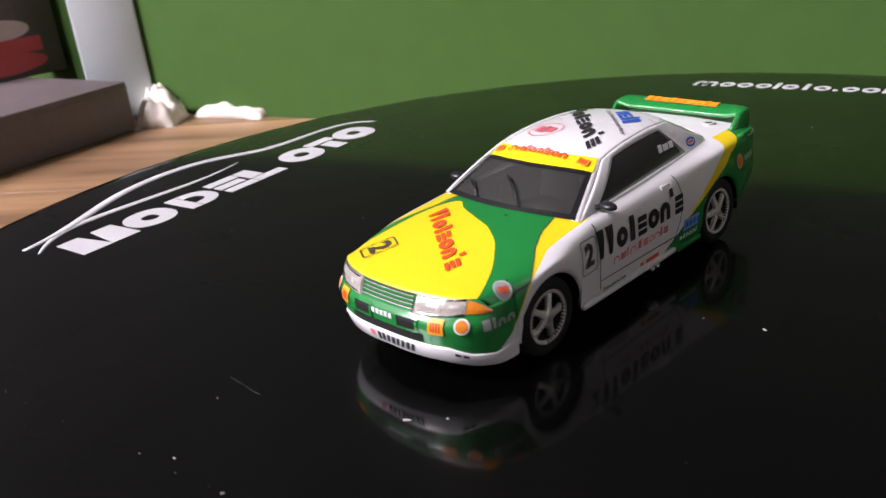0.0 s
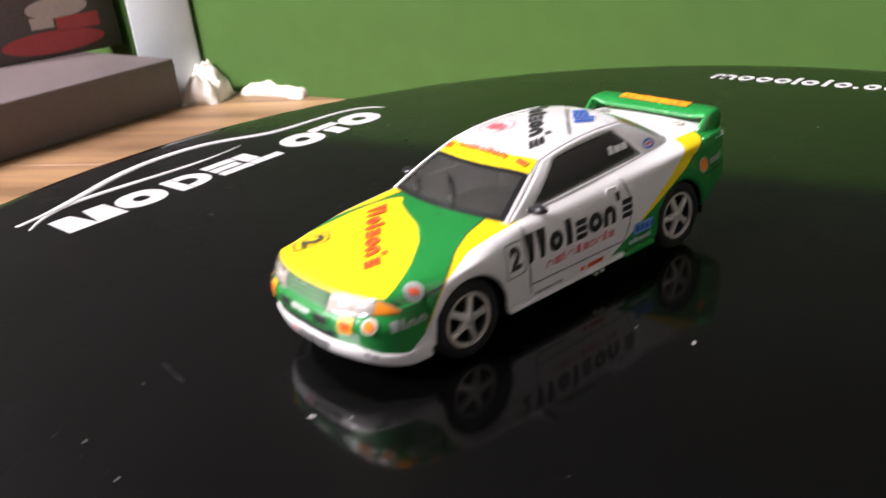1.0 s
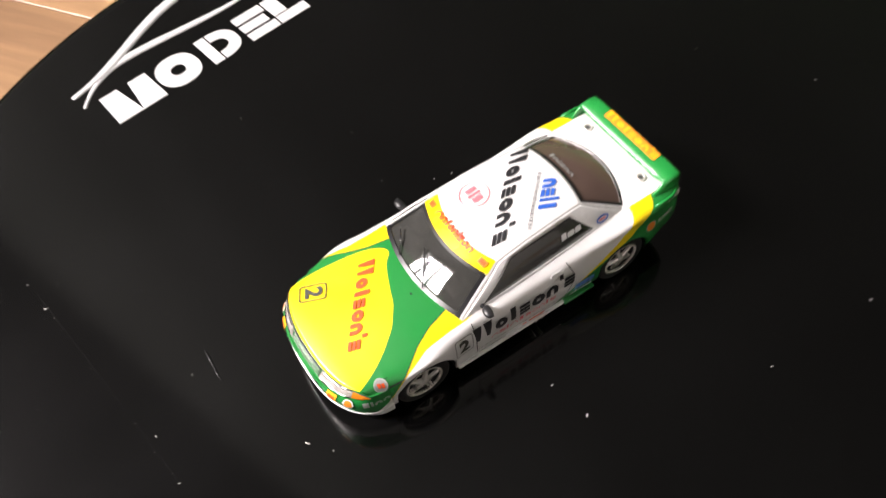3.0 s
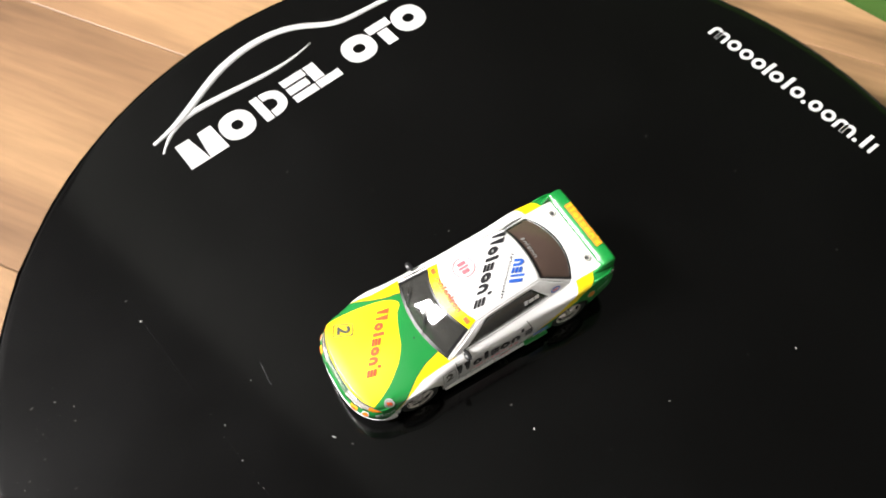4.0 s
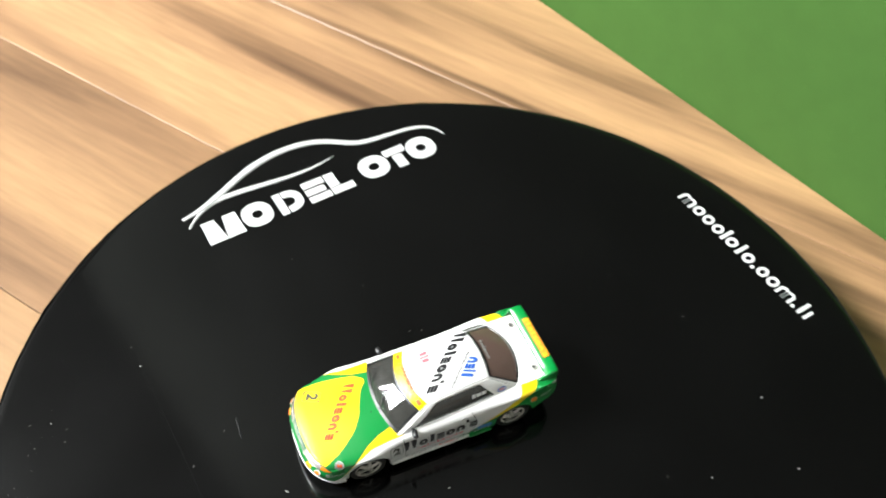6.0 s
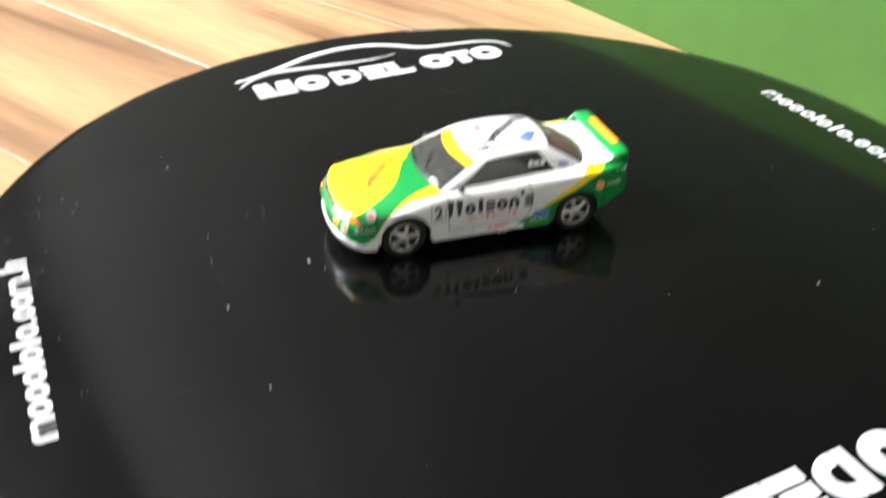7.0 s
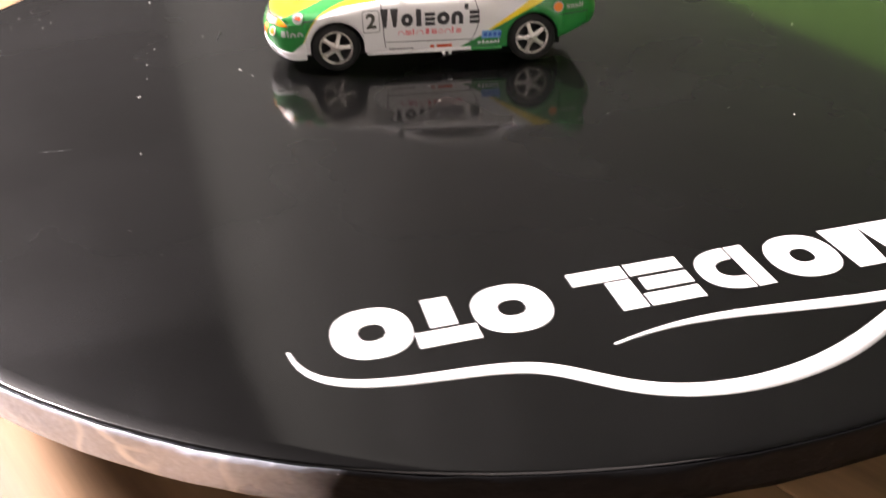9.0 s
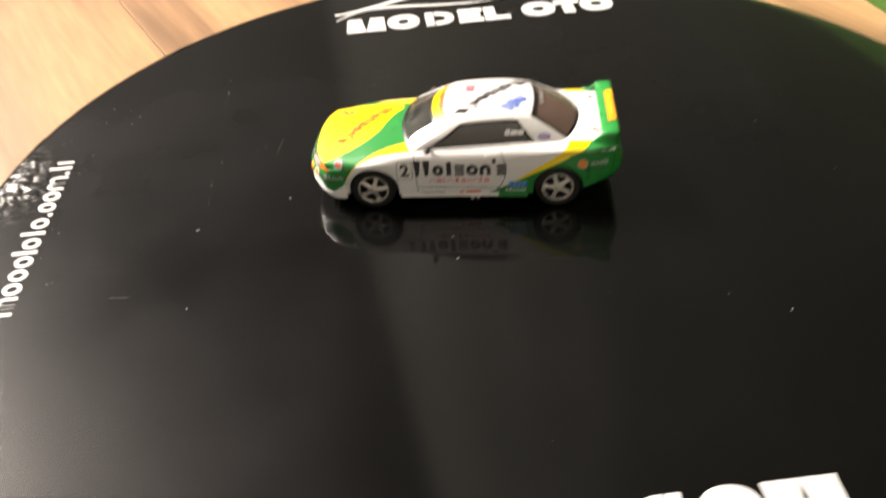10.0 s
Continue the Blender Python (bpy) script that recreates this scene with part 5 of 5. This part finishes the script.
        decal("seam_and_crease_shade", geo, panel_gap if wide > 0.007 else groove_shade, frame_of((0, s * 1.36, 0), u, n), lift=0.002)

# bonnet, roof, glass, wing
MIX_UP = (0, 0, 1)
across = (-0.0, -1, 0)
decal("bonnet_print", word(sized(SPONSOR, 0.80), 0.27, 0.024, 0.07, -0.29), red_print, frame_of((-2.53, 0.05, 1.5), (-0.61, -0.79, 0), MIX_UP), "red sponsor marks across the bonnet")
decal("roof_print", word(sized(SPONSOR, 0.98), 0.28, 0.028, 0.08, -0.73), black_print, frame_of((0.38, -0.03, 2.3), (-0.71, -0.70, 0), MIX_UP), "black sponsor marks across the roof")
decal("emblem_ring", flat_ring(0, 0, 0.26, 0.26, 0.018, 36), pink_print, frame_of((-0.06, 0.36, 2.3), across, MIX_UP), "round pink emblem on the roof")
decal("emblem_bars", joined(flat_bar(-0.15, -0.10, -0.06, 0.10, 0, 2, 3), flat_bar(-0.025, -0.13, 0.025, 0.12, 0, 1, 3), flat_bar(0.06, -0.10, 0.16, 0.08, 0, 2, 3)), pink_print, frame_of((-0.06, 0.36, 2.3), across, MIX_UP))
decal("blue_print", word([("n", .20), ("s", .17), ("b", .07), ("t", .15)], 0.30, 0.025, 0.075, -0.45), blue_print, frame_of((0.90, -0.41, 2.3), (-0.72, -0.70, 0), MIX_UP), "blue sponsor marks on the roof")
decal("fine_print", word([("l", .05), ("s", .05), ("n", .05), ("l", .03)] + [("n", .05), ("l", .03), ("o", .05), ("n", .05), ("n", .05), ("l", .02), ("n", .05), ("o", .06)] * 1 + [("o", .05), ("s", .05), ("n", .05), ("t", .05), ("s", .05), ("n", .05)], 0.07, 0.018, 0.014), black_print, frame_of((0.66, -0.33, 2.3), (-0.71, -0.70, 0), MIX_UP), "fine black line of marks on the roof")
TILT_FRONT = (-0.52, 0, 0.85)
decal("strip_print", word([("n", .15), ("n", .10), ("t", .07), ("o", .09), ("n", .10), ("l", .03), ("s", .09), ("o", .10), ("n", .11)], 0.15, 0.018, 0.03, 0.15), red_print, frame_of((-0.80, 0.02, 2.2), across, TILT_FRONT), "red sponsor marks on the yellow sun strip", lift=0.016)
for y in (0.70, -0.72):
    decal("strip_badge", joined(flat_bar(-0.075, -0.055, 0.075, 0.055, 0, 3, 2)), orange_print, frame_of((-0.76, y, 2.1), across, TILT_FRONT), lift=0.016)
    decal("strip_badge_bars", joined(flat_bar(-0.05, -0.03, -0.02, 0.03), flat_bar(-0.01, -0.035, 0.015, 0.03), flat_bar(0.025, -0.03, 0.05, 0.03)), red_print, frame_of((-0.76, y, 2.1), across, TILT_FRONT), lift=0.021)
decal("rear_glass_print", word([("t", .09), ("n", .10), ("l", .04), ("s", .09), ("n", .10), ("n", .10)], 0.12, 0.018, 0.028), grey_print, frame_of((1.62, 0.06, 2.2), across, (0.42, 0, 0.9)), "grey marks on the rear window", lift=0.02)
decal("wing_panel", flat_bar(-0.66, -0.085, 0.66, 0.085, 0, 12, 2), orange_print, frame_of((3.04, 0.0, 2.2), across, MIX_UP), "orange panel along the top of the wing", lift=0.006)
decal("wing_print", word(sized(SPONSOR, 0.68), 0.15, 0.012, 0.05), amber_print, frame_of((3.05, 0.0, 2.2), across, MIX_UP), "amber sponsor marks along the wing", lift=0.012)
decal("bonnet_number_panel", joined(flat_ring(0, 0, 0.155, 0.24, 0.017, 40, power=8)), olive_print, frame_of((-3.04, 0.80, 1.5), (-0.50, -0.86, 0), MIX_UP), "thin dull dark number panel outline on the bonnet")
for s in (-1, 1):
    rows = [[], []]
    for x in np.linspace(-3.05, -1.5, 30):
        half = half_section(x)
        half = half[int(np.argmax(half[:, 1] > shoulder_z(x) - 0.12)):]
        y = float(np.interp(band_q(x), (half[:, 0] + 1.45 - half[:, 1])[::-1], half[::-1, 0]))
        for row, off in ((0, -0.006), (1, 0.006)):
            rows[row].append((x, s * (y + off), 0))
    decal("bonnet_gap", sheet(rows if s > 0 else rows[::-1]), panel_gap, pose(0, 0, 1.5), lift=0.001)
decal("washer_jet", flat_disc(0, 0, 0.02, 0.02, 8), black_print, frame_of((-1.78, -0.30, 1.6), across, MIX_UP))
for y, mat, nrm in ((-0.80, amber_print, (-1, -0.1, 0)), (0.80, amber_print, (-1, 0.1, 0))):
    decal("square_badge", flat_bar(-0.095, -0.085, 0.095, 0.085, 0, 4, 4), mat, frame_of((-3.66, y, 0.856), (0, -1, 0), nrm), "amber square badge on the bumper", lift=0.012)
    decal("square_badge_bars", joined(*[flat_bar(-0.06 + 0.034 * k, -0.05, -0.06 + 0.034 * k + 0.022, 0.045, 0, 1, 2) for k in range(4)]), red_print, frame_of((-3.66, y, 0.856), (0, -1, 0), nrm), lift=0.017)
    s = math.copysign(1, y)
    decal("orange_badge", flat_disc(0, 0, 0.088, 0.088, 24), white_print, frame_of((-3.55, s * 1.09, 0.875), (0.35 * -s, -1, 0), (-1, s * 0.45, 0)), "small orange badge with a white rim", lift=0.012)
    decal("orange_badge_face", flat_disc(0, 0, 0.066, 0.066, 24), orange_print, frame_of((-3.55, s * 1.09, 0.875), (0.35 * -s, -1, 0), (-1, s * 0.45, 0)), lift=0.017)
part("bumper_bar", joined(*[nose_patch(0.20 - k * 0.075, 0.145 - k * 0.075, 0.825, 0.89, 0.012, 3, 2) for k in range(5)]), white_print, car, "white marks above the intake", smooth=False)


part("lip_print", joined(*[lip_patch(nose_a(0.13 - k * 0.078, 0.5), nose_a(0.13 - k * 0.078 - (0.05 if k % 3 else 0.057), 0.5), 0.30, 0.80) for k in range(8)]), black_print, car, "row of small black marks on the white lip", smooth=False)
part("lip_mark", lip_patch(nose_a(0.27, 0.5), nose_a(0.18, 0.5), 0.40, 0.78), pink_print, car, "small pink mark on the white lip", smooth=False)


def numeral(text, size):
    """A numeral of the built-in font as a flat shape about the origin."""
    curve = bpy.data.curves.new("numeral", "FONT")
    curve.body, curve.size, curve.align_x, curve.align_y, curve.resolution_u, curve.offset = text, size, "CENTER", "CENTER", 6, size * 0.035
    ob = bpy.data.objects.new("numeral", curve)
    scene.collection.objects.link(ob)
    me = ob.evaluated_get(bpy.context.evaluated_depsgraph_get()).to_mesh()
    bm = bmesh.new()
    bm.from_mesh(me)
    bmesh.ops.triangulate(bm, faces=list(bm.faces))
    bm.verts.index_update()
    geo = [tuple(v.co) for v in bm.verts], [tuple(v.index for v in f.verts) for f in bm.faces]
    bm.free()
    bpy.data.objects.remove(ob)
    bpy.data.curves.remove(curve)
    return geo


decal("bonnet_number", numeral("2", 0.40), olive_print, frame_of((-3.04, 0.80, 1.5), (-0.50, -0.86, 0), MIX_UP), "dull dark racing number 2 on the bonnet")
for s in (-1, 1):
    u, n = ((1, 0, 0), (0, -1, 0)) if s < 0 else ((-1, 0, 0), (0, 1, 0))
    decal("door_number", numeral("2", 0.40), olive_print, frame_of((-1.50, s * 1.36, 1.05), u, n), "dull dark racing number 2 on the wing")

# ---- staves of the table top: broad boards laid at a slant to the wall ----
def clipped(poly, nx, ny, c):
    """The part of a flat polygon where nx * x + ny * y <= c."""
    out = []
    for (ax, ay), (bx, by) in zip(poly, poly[1:] + poly[:1]):
        da, db = nx * ax + ny * ay - c, nx * bx + ny * by - c
        if da <= 0:
            out.append((ax, ay))
        if (da < 0) != (db < 0) and da != db:
            f = da / (da - db)
            out.append((ax + (bx - ax) * f, ay + (by - ay) * f))
    return out


STAVE_TURN = 18.0
cs, sn = math.cos(radians(STAVE_TURN)), math.sin(radians(STAVE_TURN))
rng = random.Random(5)
edges = [-3.0 - 9.2 * k for k in range(9, 0, -1)] + [-3.0, 6.3, 15.2] + [15.2 + 8.8 * k for k in range(1, 8)]
for v0, v1 in zip(edges, edges[1:]):
    u = -150.0 - rng.uniform(0, 60)
    while u < 130:
        length = rng.uniform(120, 190)
        corners = [(u + 0.02, v0 + 0.015), (u + length - 0.02, v0 + 0.015), (u + length - 0.02, v1 - 0.015), (u + 0.02, v1 - 0.015)]
        flat = [(cs * a - sn * b, sn * a + cs * b) for a, b in corners]
        for nx, ny, c in ((0, 1, WALL_Y - 0.1), (0, -1, -TY0), (1, 0, TX1), (-1, 0, -TX0)):
            flat = clipped(flat, nx, ny, c) if flat else flat
        u += length
        if len(flat) < 3:
            continue
        top, n = TABLE_Z + rng.uniform(-0.01, 0), len(flat)
        # points in the stave's own direction, so that the grain runs along it
        own = [(cs * a + sn * b, -sn * a + cs * b) for a, b in flat]
        mid = (sum(a for a, _ in own) / n, sum(b for _, b in own) / n)
        inner = [(a + math.copysign(0.03, mid[0] - a), b + math.copysign(0.03, mid[1] - b)) for a, b in own]
        verts = [(a, b, TABLE_Z - 0.5) for a, b in own] + [(a, b, top - 0.025) for a, b in own] + [(a, b, top) for a, b in inner]
        faces = [tuple(range(n - 1, -1, -1)), tuple(range(2 * n, 3 * n))]
        for r in (0, n):
            faces += [(r + k, r + (k + 1) % n, r + n + (k + 1) % n, r + n + k) for k in range(n)]
        part("stave", (verts, faces), stave_wood, table, smooth=False, at=pose(0, 0, 0, 0, 0, STAVE_TURN))
